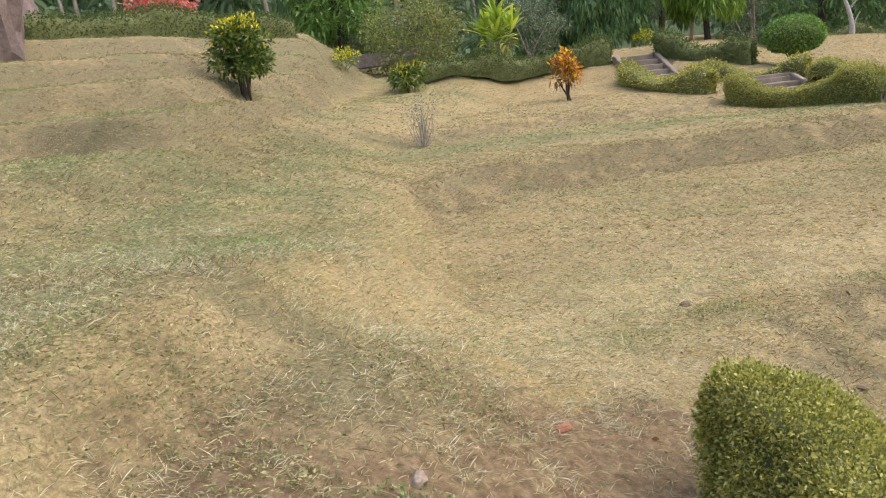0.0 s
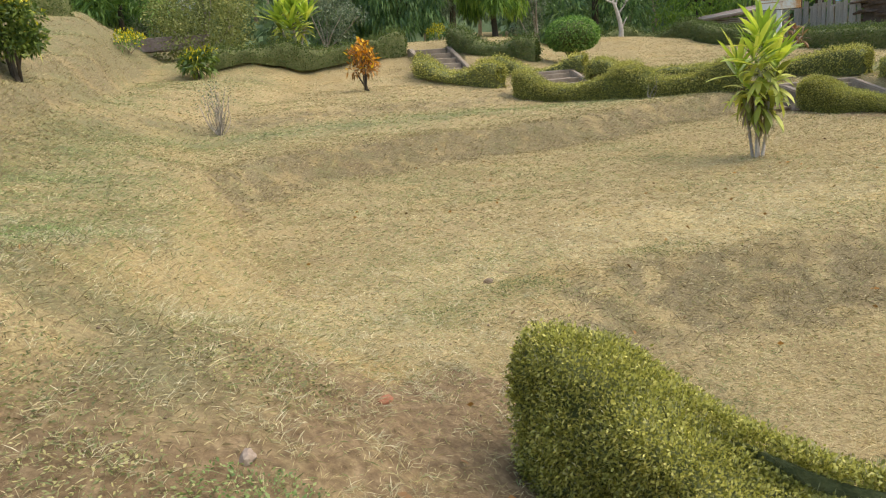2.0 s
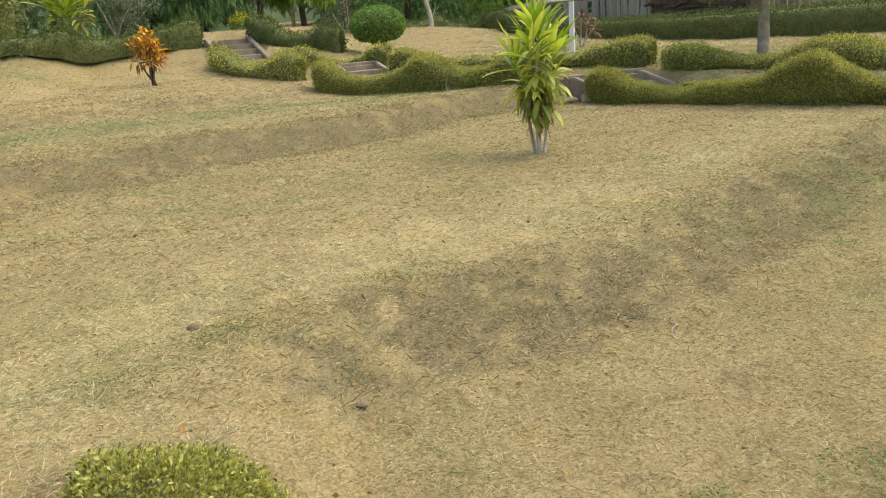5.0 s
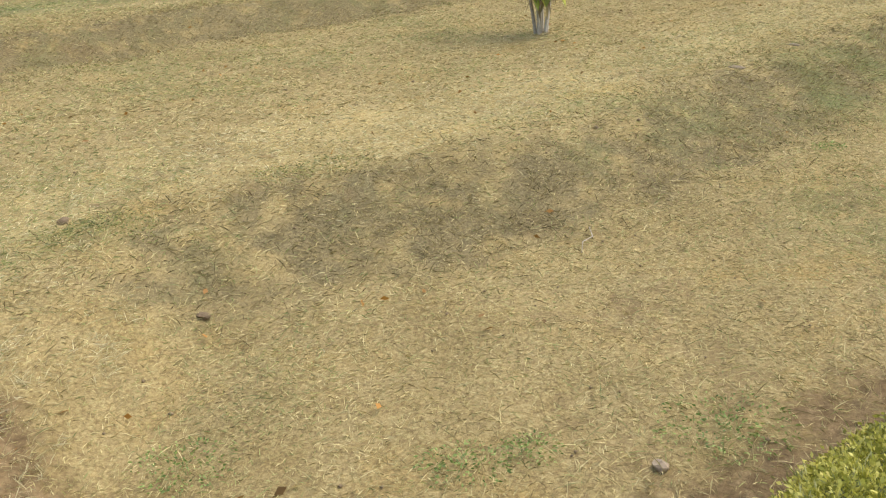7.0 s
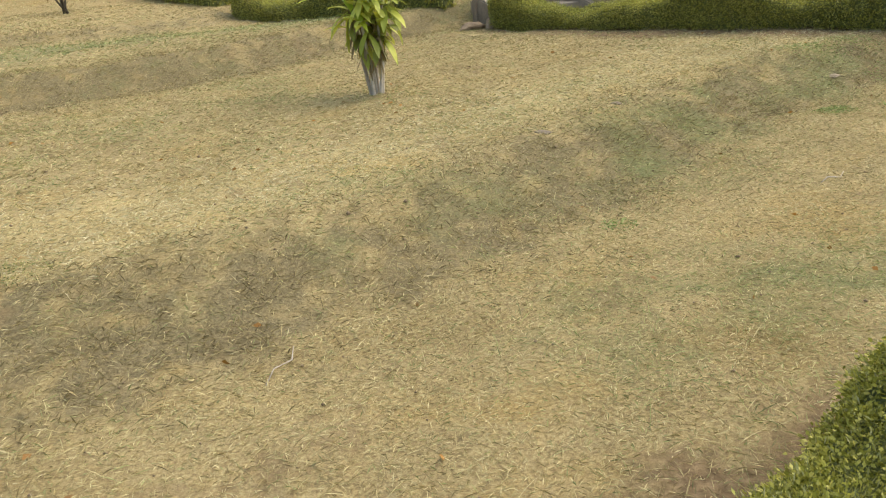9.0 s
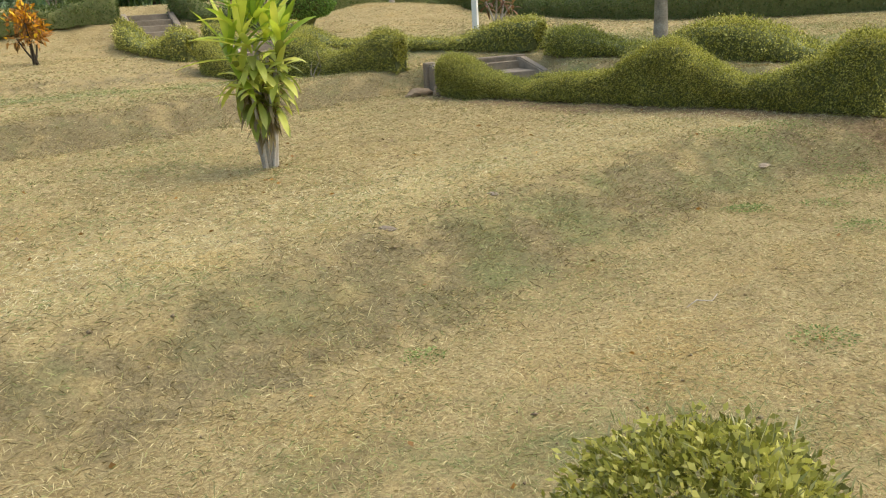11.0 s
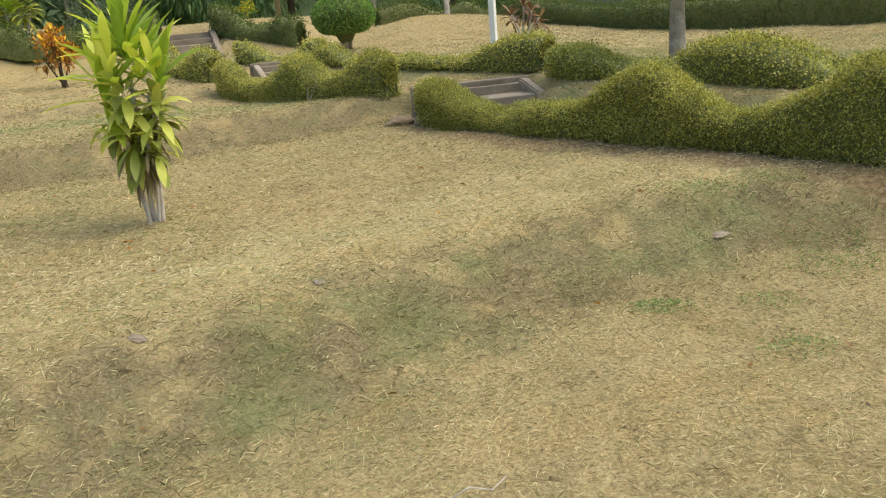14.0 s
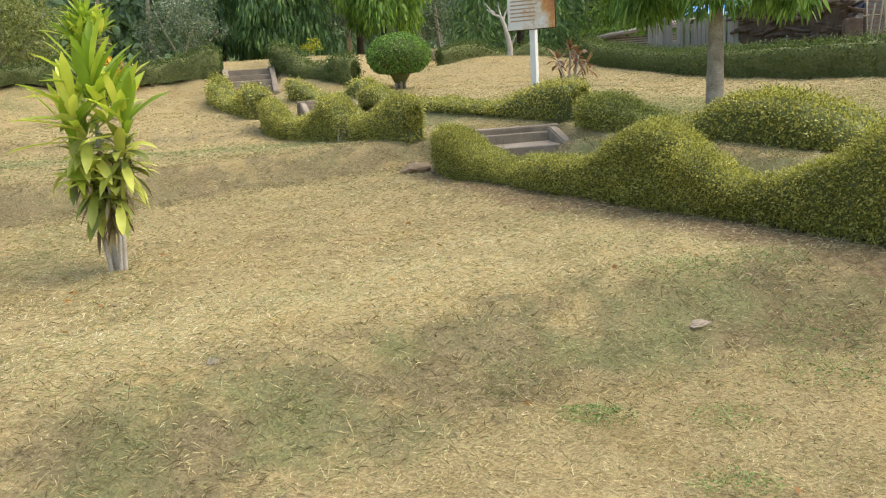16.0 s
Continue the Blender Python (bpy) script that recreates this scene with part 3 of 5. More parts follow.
# ---- hedges ----
def hedge(name, label, pts, width, leaf=0.035, density=900, mat=M_HEDGE, seed=1, stems=0, sink=0.02, group="wavy clipped hedges", rough=1.0):
    """A clipped hedge with a waving top along pts = (x, y, height): a solid twiggy core coloured as dark as shaded
    gaps, a skin of leaves, and bare stems.
    """
    rng = np.random.default_rng(seed)
    line = smooth_line(pts, 10)
    n, m = len(line), 17
    base = np.array([H(x, y) for x, y, _ in line])
    x0, y0 = line[n // 2, :2]
    ob = thing(name, x0, y0, H(x0, y0), label, "hedge", group)
    along = np.gradient(line[:, :2], axis=0)
    along /= np.linalg.norm(along, axis=1)[:, None]
    across = np.stack([along[:, 1], -along[:, 0]], -1)
    a = np.linspace(-1, 1, m)
    prof_z = np.cos(a * np.pi / 2) ** 0.45
    prof_x = np.sign(a) * np.abs(np.sin(a * np.pi / 2)) ** 0.60 * (1 - 0.16 * (1 - prof_z) ** 2)
    end = np.minimum(1, 0.55 + 0.45 * np.sqrt(np.minimum(np.arange(n), np.arange(n)[::-1]) / 6.0))
    w = width / 2 * end[:, None] * (1 + 0.10 * (vnoise(line[:, 0] * 1.0, line[:, 1], 0.7, seed) - 0.5))[:, None]
    v = np.zeros((n, m, 3))
    v[..., :2] = line[:, None, :2] + across[:, None] * (prof_x[None] * w)[..., None]
    v[..., 2] = base[:, None] - sink + (line[:, 2] * (0.70 + 0.30 * end))[:, None] * prof_z[None] + (stems > 0) * 0.02 * (1 - prof_z[None])
    v += ((vnoise(v[..., 0] + v[..., 2], v[..., 1] - v[..., 2], 0.42, seed + 3)[..., None] - 0.5) * 0.09 + (vnoise(v[..., 0] + v[..., 2], v[..., 1], 0.13, seed + 4)[..., None] - 0.5) * 0.05) * np.sign(prof_x + 1e-6)[None, :, None] * np.concatenate([across, np.ones((n, 1)) * 0.8], 1)[:, None] * (0.3 + prof_z[None, :, None]) * rough
    v -= np.array(ob.location)
    i, j = np.meshgrid(np.arange(n - 1), np.arange(m - 1), indexing="ij")
    f = np.stack([i * m + j, (i + 1) * m + j, (i + 1) * m + j + 1, i * m + j + 1], -1).reshape(-1, 4)
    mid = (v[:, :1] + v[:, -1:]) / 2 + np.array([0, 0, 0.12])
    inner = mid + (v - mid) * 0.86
    caps = []
    for k in (0, n - 1):
        for q in range(m // 2):
            caps.append((k * m + q, k * m + q + 1, k * m + m - 2 - q, k * m + m - 1 - q))
    # closed core whose dark colour stands for shade in the leaf gaps
    part("brushwood", (inner.reshape(-1, 3), np.vstack([f, caps])), M_TWIG_SHADE, ob, "solid twig-coloured core, dark for the shaded gaps between leaves")
    # leaves over the skin and the two ends
    du, dv = np.gradient(v, axis=0), np.gradient(v, axis=1)
    nor = np.cross(du, dv)
    nor /= np.linalg.norm(nor, axis=2)[..., None] + 1e-9
    out = v - mid
    nor *= np.sign((nor * out).sum(-1))[..., None]
    area = np.linalg.norm(np.cross(v[1:, :-1] - v[:-1, :-1], v[:-1, 1:] - v[:-1, :-1]), axis=2)
    count = int(area.sum() * density)
    pick = rng.choice(area.size, count, p=(area / area.sum()).ravel())
    pi, pj, u, q = pick // (m - 1), pick % (m - 1), rng.random(count)[:, None], rng.random(count)[:, None]
    lerp = lambda t: (t[pi, pj] * (1 - u) + t[pi + 1, pj] * u) * (1 - q) + (t[pi, pj + 1] * (1 - u) + t[pi + 1, pj + 1] * u) * q
    c, nn = lerp(v), lerp(nor)
    c = c + nn * rng.normal(-0.6, 1.0, count)[:, None] * leaf * 0.9
    ends = []
    for k, s in ((0, -1), (n - 1, 1)):
        cnt = int(density * width * line[k, 2] * 0.9)
        jj = rng.integers(0, m, cnt)
        t = np.sqrt(rng.random(cnt))[:, None]
        ce = mid[k, 0] + (v[k, jj] - mid[k, 0]) * t
        ends.append((ce, np.tile(np.r_[along[k] * s, 0.15], (cnt, 1))))
    c = np.vstack([c] + [e[0] for e in ends])
    nn = np.vstack([nn] + [e[1] for e in ends])
    way = nn + rng.normal(size=c.shape) * 0.75 + np.array([0, 0, 0.25])
    part("foliage", leaves(c, way, leaf, leaf * 0.55, rng), mat, ob)
    # fresh shoots standing out of the top
    k = max(8, int(count * 0.07))
    top = rng.choice(len(c), k)
    sh = c[top] + nn[top] * 0.01
    tagged(part("shoot_fringe", leaves(sh, nn[top] * 0.6 + np.array([0, 0, 0.8]) + rng.normal(size=(k, 3)) * 0.35, leaf * 2.0, leaf * 0.22, rng), M_SHOOT if leaf < 0.05 else mat, ob), "", "", "", "stuff")
    for s in range(stems):
        q = int((s + 0.5) / stems * n)
        b = v[q].mean(0) * 0 + np.r_[line[q, :2], base[q]] - np.array(ob.location)
        b[:2] += rng.normal(size=2) * 0.06
        tp = b + np.r_[rng.normal(size=2) * 0.06, line[q, 2] * 0.6]
        part("stem", tube([b - (0, 0, 0.05), (b + tp) / 2 + rng.normal(size=3) * 0.02, tp], [0.02, 0.016, 0.01], 6), M_BARK, ob)
    return ob


hedge("hedge", "low clipped hedge with a waving top beside the trodden way",
      [(-1.86, 1.56, 0.56), (-1.60, 1.38, 0.63), (-1.25, 1.12, 0.57), (-0.85, 0.88, 0.52), (-0.2, 0.78, 0.60), (0.6, 1.12, 0.48), (1.45, 1.74, 0.38), (2.0, 2.12, 0.32), (2.35, 2.33, 0.37), (2.62, 2.47, 0.66), (2.85, 2.58, 0.92), (3.05, 2.72, 0.94)],
      0.54, 0.017, 27000, M_HEDGE, 3, 9, 0.0, rough=1.5)
hedge("hedge", "waving clipped hedge below the stepped path, leafy with bare stems",
      [(2.75, 13.9, 0.53), (3.1, 13.54, 0.63), (3.59, 12.98, 0.28), (4.34, 12.02, 0.34), (4.74, 11.57, 0.38), (5.04, 11.22, 0.63), (5.34, 10.9, 0.76), (5.64, 10.57, 0.5), (5.99, 10.22, 0.31), (6.34, 9.87, 0.48), (6.64, 9.54, 0.76), (6.89, 9.27, 0.81)],
      0.48, 0.025, 11000, M_HEDGE, 4, 12)
hedge("hedge", "waving clipped hedge below the stepped path, denser and boxy",
      [(-2.55, 20.5, 0.76), (-2.2, 20.1, 0.74), (-1.8, 19.65, 0.50), (-1.4, 19.2, 0.42), (-0.8, 18.5, 0.43), (-0.25, 17.85, 0.66), (0.12, 17.43, 0.86), (0.42, 17.1, 0.66), (0.75, 16.72, 0.44), (1.25, 16.15, 0.42), (1.7, 15.62, 0.64), (2.1, 15.15, 0.70)],
      0.5, 0.034, 4200, M_HEDGE, 5, 6)
hedge("hedge", "short sagging clipped hedge at the foot of the concrete steps",
      [(-5.75, 24.6, 0.74), (-5.4, 24.0, 0.60), (-4.7, 23.2, 0.30), (-3.9, 22.3, 0.50), (-3.4, 21.7, 0.74), (-3.0, 21.25, 0.74)], 0.7, 0.055, 1100, M_HEDGE, 6, 3)
hedge("hedge", "clipped hedge above the stepped path rising to a point",
      [(-3.25, 23.8, 0.60), (-2.9, 23.55, 0.45), (-2.1, 23.0, 0.16), (-1.4, 22.6, 0.26), (-0.95, 22.35, 0.55), (-0.65, 22.15, 0.58)], 0.6, 0.055, 1100, M_HEDGE, 7, 2)
hedge("hedge", "long clipped hedge above the stepped path beside the sign",
      [(-0.6, 21.5, 0.46), (-0.2, 21.1, 0.44), (0.5, 20.4, 0.12), (1.2, 19.5, 0.16), (1.8, 18.8, 0.22), (2.6, 17.8, 0.16), (3.3, 16.8, 0.24), (3.8, 16.2, 0.48), (4.2, 15.8, 0.58), (4.45, 15.5, 0.58)], 0.65, 0.04, 2400, M_HEDGE, 8, 4)
hedge("hedge", "clipped hedge above the stepped path with a feathery hump",
      [(4.55, 14.95, 0.44), (4.95, 14.4, 0.42), (5.4, 13.8, 0.20), (5.9, 13.0, 0.28), (6.35, 12.4, 0.52), (6.8, 11.95, 0.45), (7.3, 11.5, 0.2), (8.2, 11.0, 0.2), (9.3, 10.7, 0.28), (10.5, 10.5, 0.38)], 0.7, 0.036, 3600, M_HEDGE, 9, 6)
hedge("hedge", "rounded clipped hedge past the slab bridge",
      [(6.95, 8.5, 0.50), (7.3, 8.2, 0.62), (7.9, 7.8, 0.62), (8.6, 7.4, 0.56), (9.4, 7.0, 0.6)], 0.7, 0.034, 4500, M_HEDGE, 10, 4)
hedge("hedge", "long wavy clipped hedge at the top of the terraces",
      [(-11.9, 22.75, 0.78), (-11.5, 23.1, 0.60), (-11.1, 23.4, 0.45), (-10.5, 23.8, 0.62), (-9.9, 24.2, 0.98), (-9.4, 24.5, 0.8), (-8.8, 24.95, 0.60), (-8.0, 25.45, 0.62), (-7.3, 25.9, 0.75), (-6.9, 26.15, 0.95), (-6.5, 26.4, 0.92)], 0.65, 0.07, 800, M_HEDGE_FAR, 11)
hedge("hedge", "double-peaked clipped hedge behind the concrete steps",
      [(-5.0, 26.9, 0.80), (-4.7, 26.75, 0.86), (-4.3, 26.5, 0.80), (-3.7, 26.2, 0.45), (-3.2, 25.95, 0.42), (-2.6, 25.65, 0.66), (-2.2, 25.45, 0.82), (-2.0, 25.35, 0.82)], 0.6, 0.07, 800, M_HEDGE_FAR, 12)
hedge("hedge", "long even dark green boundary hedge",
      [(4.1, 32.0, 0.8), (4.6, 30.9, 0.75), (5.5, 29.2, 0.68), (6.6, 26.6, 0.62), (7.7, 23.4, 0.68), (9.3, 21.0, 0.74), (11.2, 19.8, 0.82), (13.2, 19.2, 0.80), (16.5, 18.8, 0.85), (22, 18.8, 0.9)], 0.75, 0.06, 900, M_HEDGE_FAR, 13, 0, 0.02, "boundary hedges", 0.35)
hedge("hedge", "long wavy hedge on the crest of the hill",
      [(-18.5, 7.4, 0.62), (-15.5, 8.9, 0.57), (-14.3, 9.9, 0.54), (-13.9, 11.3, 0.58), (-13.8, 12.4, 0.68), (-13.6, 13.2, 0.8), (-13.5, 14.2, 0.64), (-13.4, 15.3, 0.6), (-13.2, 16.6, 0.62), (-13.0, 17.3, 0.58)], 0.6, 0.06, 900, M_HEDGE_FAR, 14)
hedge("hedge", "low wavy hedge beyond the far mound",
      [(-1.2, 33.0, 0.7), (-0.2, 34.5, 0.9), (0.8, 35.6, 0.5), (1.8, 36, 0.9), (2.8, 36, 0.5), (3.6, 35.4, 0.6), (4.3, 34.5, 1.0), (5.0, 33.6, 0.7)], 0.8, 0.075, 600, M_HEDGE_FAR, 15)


# ---- plants ----
def ball_points(n, rng, centre, radii, shell=0.35):
    d = rng.normal(size=(n, 3))
    d /= np.linalg.norm(d, axis=1)[:, None]
    r = (1 - shell * rng.random(n) ** 1.5)[:, None]
    return np.array(centre) + d * r * np.array(radii), d


def topiary_ball(name, x, y, label, r, high, stem_h):
    rng = np.random.default_rng(31)
    z = H(x, y)
    ob = thing(name, x, y, z, label, "topiary bush")
    for k in range(5):
        a = k * 1.26
        part("stem", tube([(0.1 * math.cos(a), 0.1 * math.sin(a), -0.05), (0.14 * math.cos(a), 0.14 * math.sin(a), 0.3), (0.4 * math.cos(a), 0.4 * math.sin(a), stem_h + 0.25)], [0.05, 0.04, 0.025], 7), M_BARK, ob)
    c, d = ball_points(6500, rng, (0, 0, stem_h + high * 0.42), (r, r, high * 0.58), 0.12)
    low = c[:, 2] < stem_h
    c[low, 2] = stem_h - (stem_h - c[low, 2]) * 0.3
    part("crown", leaves(c, d + rng.normal(size=c.shape) * 0.7, 0.075, 0.045, rng), M_TREE_MID, ob)
    bm = bmesh.new()
    bmesh.ops.create_icosphere(bm, subdivisions=3, radius=1)
    for v in bm.verts:
        w = 0.86 + 0.06 * noise.noise(v.co * 3)
        v.co = Vector((v.co.x * r * w, v.co.y * r * w, stem_h + high * 0.42 + v.co.z * high * 0.52 * w))
    part("brushwood", bm, M_TWIG_SHADE, ob)
    # the same shade-dark core, carried down around the stems
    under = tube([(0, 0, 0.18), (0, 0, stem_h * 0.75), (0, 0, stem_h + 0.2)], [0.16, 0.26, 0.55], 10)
    part("lower_brushwood", under, M_TWIG_SHADE, ob)
    return ob


topiary_ball("topiary_bush", -0.85, 25.75, "green dome-clipped bush on a short stem on the lawn", 0.86, 1.0, 0.5)


def strap_plant(name, x, y, label, category, stems, heads, leaf_len, leaf_w, mat, mat_old, mat_dry, seed, dry=60, single=False):
    """Slim bare stems with bunches of long arching leaves; heads are (x, y, z, leaves, old) in the plant's space."""
    rng = np.random.default_rng(seed)
    z = H(x, y)
    ob = thing(name, x, y, z, label, category)
    for b, t, r in stems:
        m = (np.array(b) + t) / 2 + rng.normal(size=3) * 0.015
        part("stem", tube(smooth_line([(b[0], b[1], -0.06), b, m, t], 4), np.linspace(r * 1.15, r * 0.7, 13), 8), M_PALE, ob)
    for hx, hy, hz, n, old in heads:
        k = np.arange(n)
        a = k * 2.4 + rng.normal(size=n) * 0.5
        up = np.clip((0.9 if old else 1.9) - 1.7 * (k / n) ** 1.1, -0.5, 2.0) + rng.normal(size=n) * 0.12
        way = np.stack([np.cos(a), np.sin(a), up * 1.25], -1) + rng.normal(size=(n, 3)) * 0.36
        c = np.array((hx, hy, hz)) + np.stack([np.cos(a) * 0.02, np.sin(a) * 0.02, -0.22 * k / n], -1)
        v, f = straps(c, way, leaf_len * (0.72 if old else 1.0), leaf_w, rng, 1.0 if old else 0.5, 5)
        if not single:
            part("leaf_rosette", (v, f), mat_old if old else mat, ob)
        else:
            for q in range(n):
                part("leaf", (v[q * 18 : q * 18 + 18], f[q * 10 : q * 10 + 10] - q * 18), mat_old if old else mat, ob)
    if dry:
        a, q = rng.uniform(0, 6.28, dry), rng.random(dry)
        st = rng.integers(0, len(stems), dry)
        c = np.array([np.array(stems[s][0]) * (1 - w) + np.array(stems[s][1]) * w for s, w in zip(st, 0.45 + 0.5 * q)])
        way = np.stack([np.cos(a) * 0.55, np.sin(a) * 0.55, -0.8 + 0 * a], -1) + rng.normal(size=(dry, 3)) * 0.15
        part("withered_leaves", straps(c, way, leaf_len * 0.5, leaf_w * 0.4, rng, 0.7, 3), mat_dry, ob, "withered brown hanging leaves")
    return ob


TI = strap_plant("strap_leaf_plant", 0.91, 9.48, "tall bushy plant with bright yellow-green strap leaves on bare grey stems", "shrub",
                 [((0.0, 0.0, 0), (0.02, 0.0, 1.2), 0.026), ((0.07, 0.0, 0), (0.16, 0.04, 0.95), 0.022), ((-0.05, 0.02, 0), (-0.19, 0.05, 1.0), 0.022), ((0.03, 0.06, 0), (0.08, 0.16, 1.1), 0.022), ((-0.02, -0.05, 0), (-0.08, -0.1, 0.9), 0.02), ((0.05, -0.03, 0), (0.1, -0.1, 0.8), 0.018)],
                 [(0.02, 0.0, 1.56, 26, 0), (0.10, 0.05, 1.40, 16, 0), (0.22, 0.05, 1.28, 16, 0), (-0.24, 0.02, 1.22, 16, 0), (-0.08, -0.1, 1.36, 14, 0), (0.0, -0.1, 1.16, 20, 1), (0.2, 0.0, 1.02, 24, 1), (-0.18, 0.0, 0.98, 24, 1), (0.08, 0.12, 0.92, 20, 1), (0.0, -0.12, 0.84, 20, 1), (0.14, -0.06, 0.74, 16, 1), (-0.1, 0.05, 0.74, 14, 1)],
                 0.45, 0.068, M_TI, M_TI_OLD, M_TI_DRY, 41, 110, True)
strap_plant("reddish_strap_plant", 4.07, 19.65, "sparse shrub with withered reddish strap leaves on thin stems", "shrub",
            [((0.0, 0, 0), (-0.2, 0, 0.55), 0.025), ((0.05, 0, 0), (0.2, 0.05, 0.6), 0.025), ((0, 0.05, 0), (0.05, 0.1, 0.7), 0.025), ((0.02, -0.04, 0), (0.35, 0, 0.45), 0.02)],
            [(-0.2, 0, 0.6, 12, 1), (0.2, 0.05, 0.65, 14, 1), (0.05, 0.1, 0.78, 14, 1), (0.35, 0, 0.5, 10, 1)], 0.38, 0.06, M_CORDY, M_CORDY, M_TI_DRY, 42, 12)
strap_plant("strap_leaf_plant", -9.88, 25.03, "pale green strap-leaved plant with a dense head behind the long hedge", "shrub",
            [((0, 0, 0), (0, 0, 1.2), 0.05), ((0.1, 0, 0), (0.4, 0, 1.0), 0.05), ((-0.1, 0, 0), (-0.4, 0, 1.0), 0.05)],
            [(0, 0, 1.75, 34, 0), (0.45, 0, 1.4, 28, 0), (-0.45, 0, 1.4, 28, 0), (0, -0.3, 1.2, 28, 0), (0.3, -0.2, 1.0, 24, 1), (-0.4, 0, 0.95, 24, 1)], 0.75, 0.12, M_TI, M_TI_OLD, M_TI_DRY, 43, 0)


def bush(name, x, y, label, category, clumps, leaf, mat, seed, stems=4, wood=M_BARK, count=900, extra=None, droop=0.15, stem_r=0.02):
    """Stems that fork into leafy clumps (x, y, z, radius); extra = (material, leaf, count, name, label) for blossom or coloured tips."""
    rng = np.random.default_rng(seed)
    z = H(x, y)
    ob = thing(name, x, y, z, label, category)
    cl = np.array(clumps, float)
    for k in range(stems):
        t = cl[k % len(cl)]
        b = np.r_[rng.normal(size=2) * stem_r * 1.5, -0.05]
        mid = (b + t[:3]) / 2 + np.r_[rng.normal(size=2) * 0.05, -0.04]
        part("stem", tube(smooth_line([b, mid, t[:3]], 5), np.linspace(stem_r, stem_r * 0.4, 11), 7), wood, ob)
    cs, ds = [], []
    for cx, cy, cz, r in clumps:
        c, d = ball_points(max(20, int(count * r * r / (cl[:, 3] ** 2).sum())), rng, (cx, cy, cz), (r, r, r * 0.85), 0.7)
        cs.append(c)
        ds.append(d)
    c, d = np.vstack(cs), np.vstack(ds)
    part("foliage", leaves(c, d + rng.normal(size=c.shape) * 0.55 + np.array([0, 0, 0.2]), leaf, leaf * 0.42, rng, droop), mat, ob)
    if extra:
        m, ln, n, nm, lab = extra
        hi = np.argsort(-(c[:, 2] + 0.25 * (d[:, 2] > 0.2)) + rng.normal(size=len(c)) * 0.18)[:n]
        part(nm, leaves(c[hi] + d[hi] * 0.03, d[hi] + np.array([0, 0, 0.8]) + rng.normal(size=(len(hi), 3)) * 0.5, ln, ln * 0.45, rng), m, ob, lab)["kind"] = "stuff"
    return ob


def clump_set(n, rng, w, lo, hi, r):
    out = []
    for k in range(n):
        a, q = rng.uniform(0, 6.28), math.sqrt(rng.random())
        z = rng.uniform(lo, hi)
        s = math.sqrt(max(0.08, 1 - ((z - (lo * 0.6 + hi * 0.4)) / (hi - lo) * 1.5) ** 2))
        out.append((math.cos(a) * q * w * s, math.sin(a) * q * w * s, z, r * rng.uniform(0.7, 1.25)))
    return out


rng = np.random.default_rng(50)
bush("orange_croton", -6.85, 21.55, "small orange-leaved croton shrub on a slim forked stem", "shrub", clump_set(14, rng, 0.40, 0.62, 1.28, 0.2), 0.15, M_BROWNLEAF, 51, 5, M_DARKBARK, 420, (M_ORANGE, 0.17, 300, "orange_leaves", "bright orange upper leaves"), 0.3, 0.035)
bush("yellow_croton_tree", -9.94, 10.54, "round-headed croton with dark green leaves and yellow top growth", "small tree", clump_set(44, rng, 0.46, 0.48, 1.26, 0.20), 0.10, M_CROTON, 52, 4, M_DARKBARK, 4600, (M_YELLOW, 0.10, 330, "yellow_leaves", "yellow new leaves"), 0.2, 0.04)
bush("wispy_shrub", -7.46, 12.2, "nearly bare shrub of thin upright twigs", "shrub", [(math.cos(k * 2.4) * 0.075 * (k % 5), math.sin(k * 2.4) * 0.075 * (k % 5), 0.42 + 0.03 * k, 0.14) for k in range(16)], 0.04, M_GREYGREEN, 53, 34, M_BARK, 260, None, 0.1, 0.008)
bush("olive_shrub", -13.2, 25.6, "large rounded pale yellow-green shrub with fine leaves", "shrub", clump_set(60, rng, 1.6, 0.1, 2.4, 0.6), 0.12, M_OLIVE, 54, 14, M_BARK, 11000, (M_YELLOW, 0.13, 24, "yellow_blossom", "a few yellow flowers"), 0.1, 0.04)
bush("yellow_flowering_shrub", -11.9, 21.8, "small dark shrub topped with yellow leaves by a hedge", "shrub", clump_set(12, rng, 0.45, 0.2, 0.7, 0.25), 0.2, M_CROTON, 55, 5, M_DARKBARK, 500, (M_YELLOW, 0.14, 70, "yellow_top_growth", ""), 0.4, 0.03)
for k, (px, py) in enumerate(((-14.3, 22.4), (-6.3, 33.5))):
    bush("yellow_flower_bush", px, py, "small rounded bush covered with yellow-orange flowers", "flower bush", clump_set(10, rng, 0.4, 0.25, 0.6, 0.22), 0.09, M_TREE_MID, 60 + k, 3, M_BARK, 500, (M_YELLOW, 0.1, 260, "yellow_blossom", "yellow-orange flowers"), 0.1, 0.02)
bush("frangipani_shrub", 9.3, 13.0, "thin-leaved shrub with pale forked bare stems and white blossom", "shrub", clump_set(18, rng, 0.36, 0.4, 0.85, 0.13), 0.06, M_GREYGREEN, 56, 14, M_BARK, 420, (M_WHITE, 0.06, 12, "white_blossom", "white flowers"), 0.1, 0.013)
bush("thin_shrub", 0.45, 16.6, "thin young shrub growing against the clipped hedge", "shrub", clump_set(14, rng, 0.16, 0.2, 0.6, 0.09), 0.04, M_OLIVE, 57, 3, M_BARK, 160, None, 0.1, 0.015)
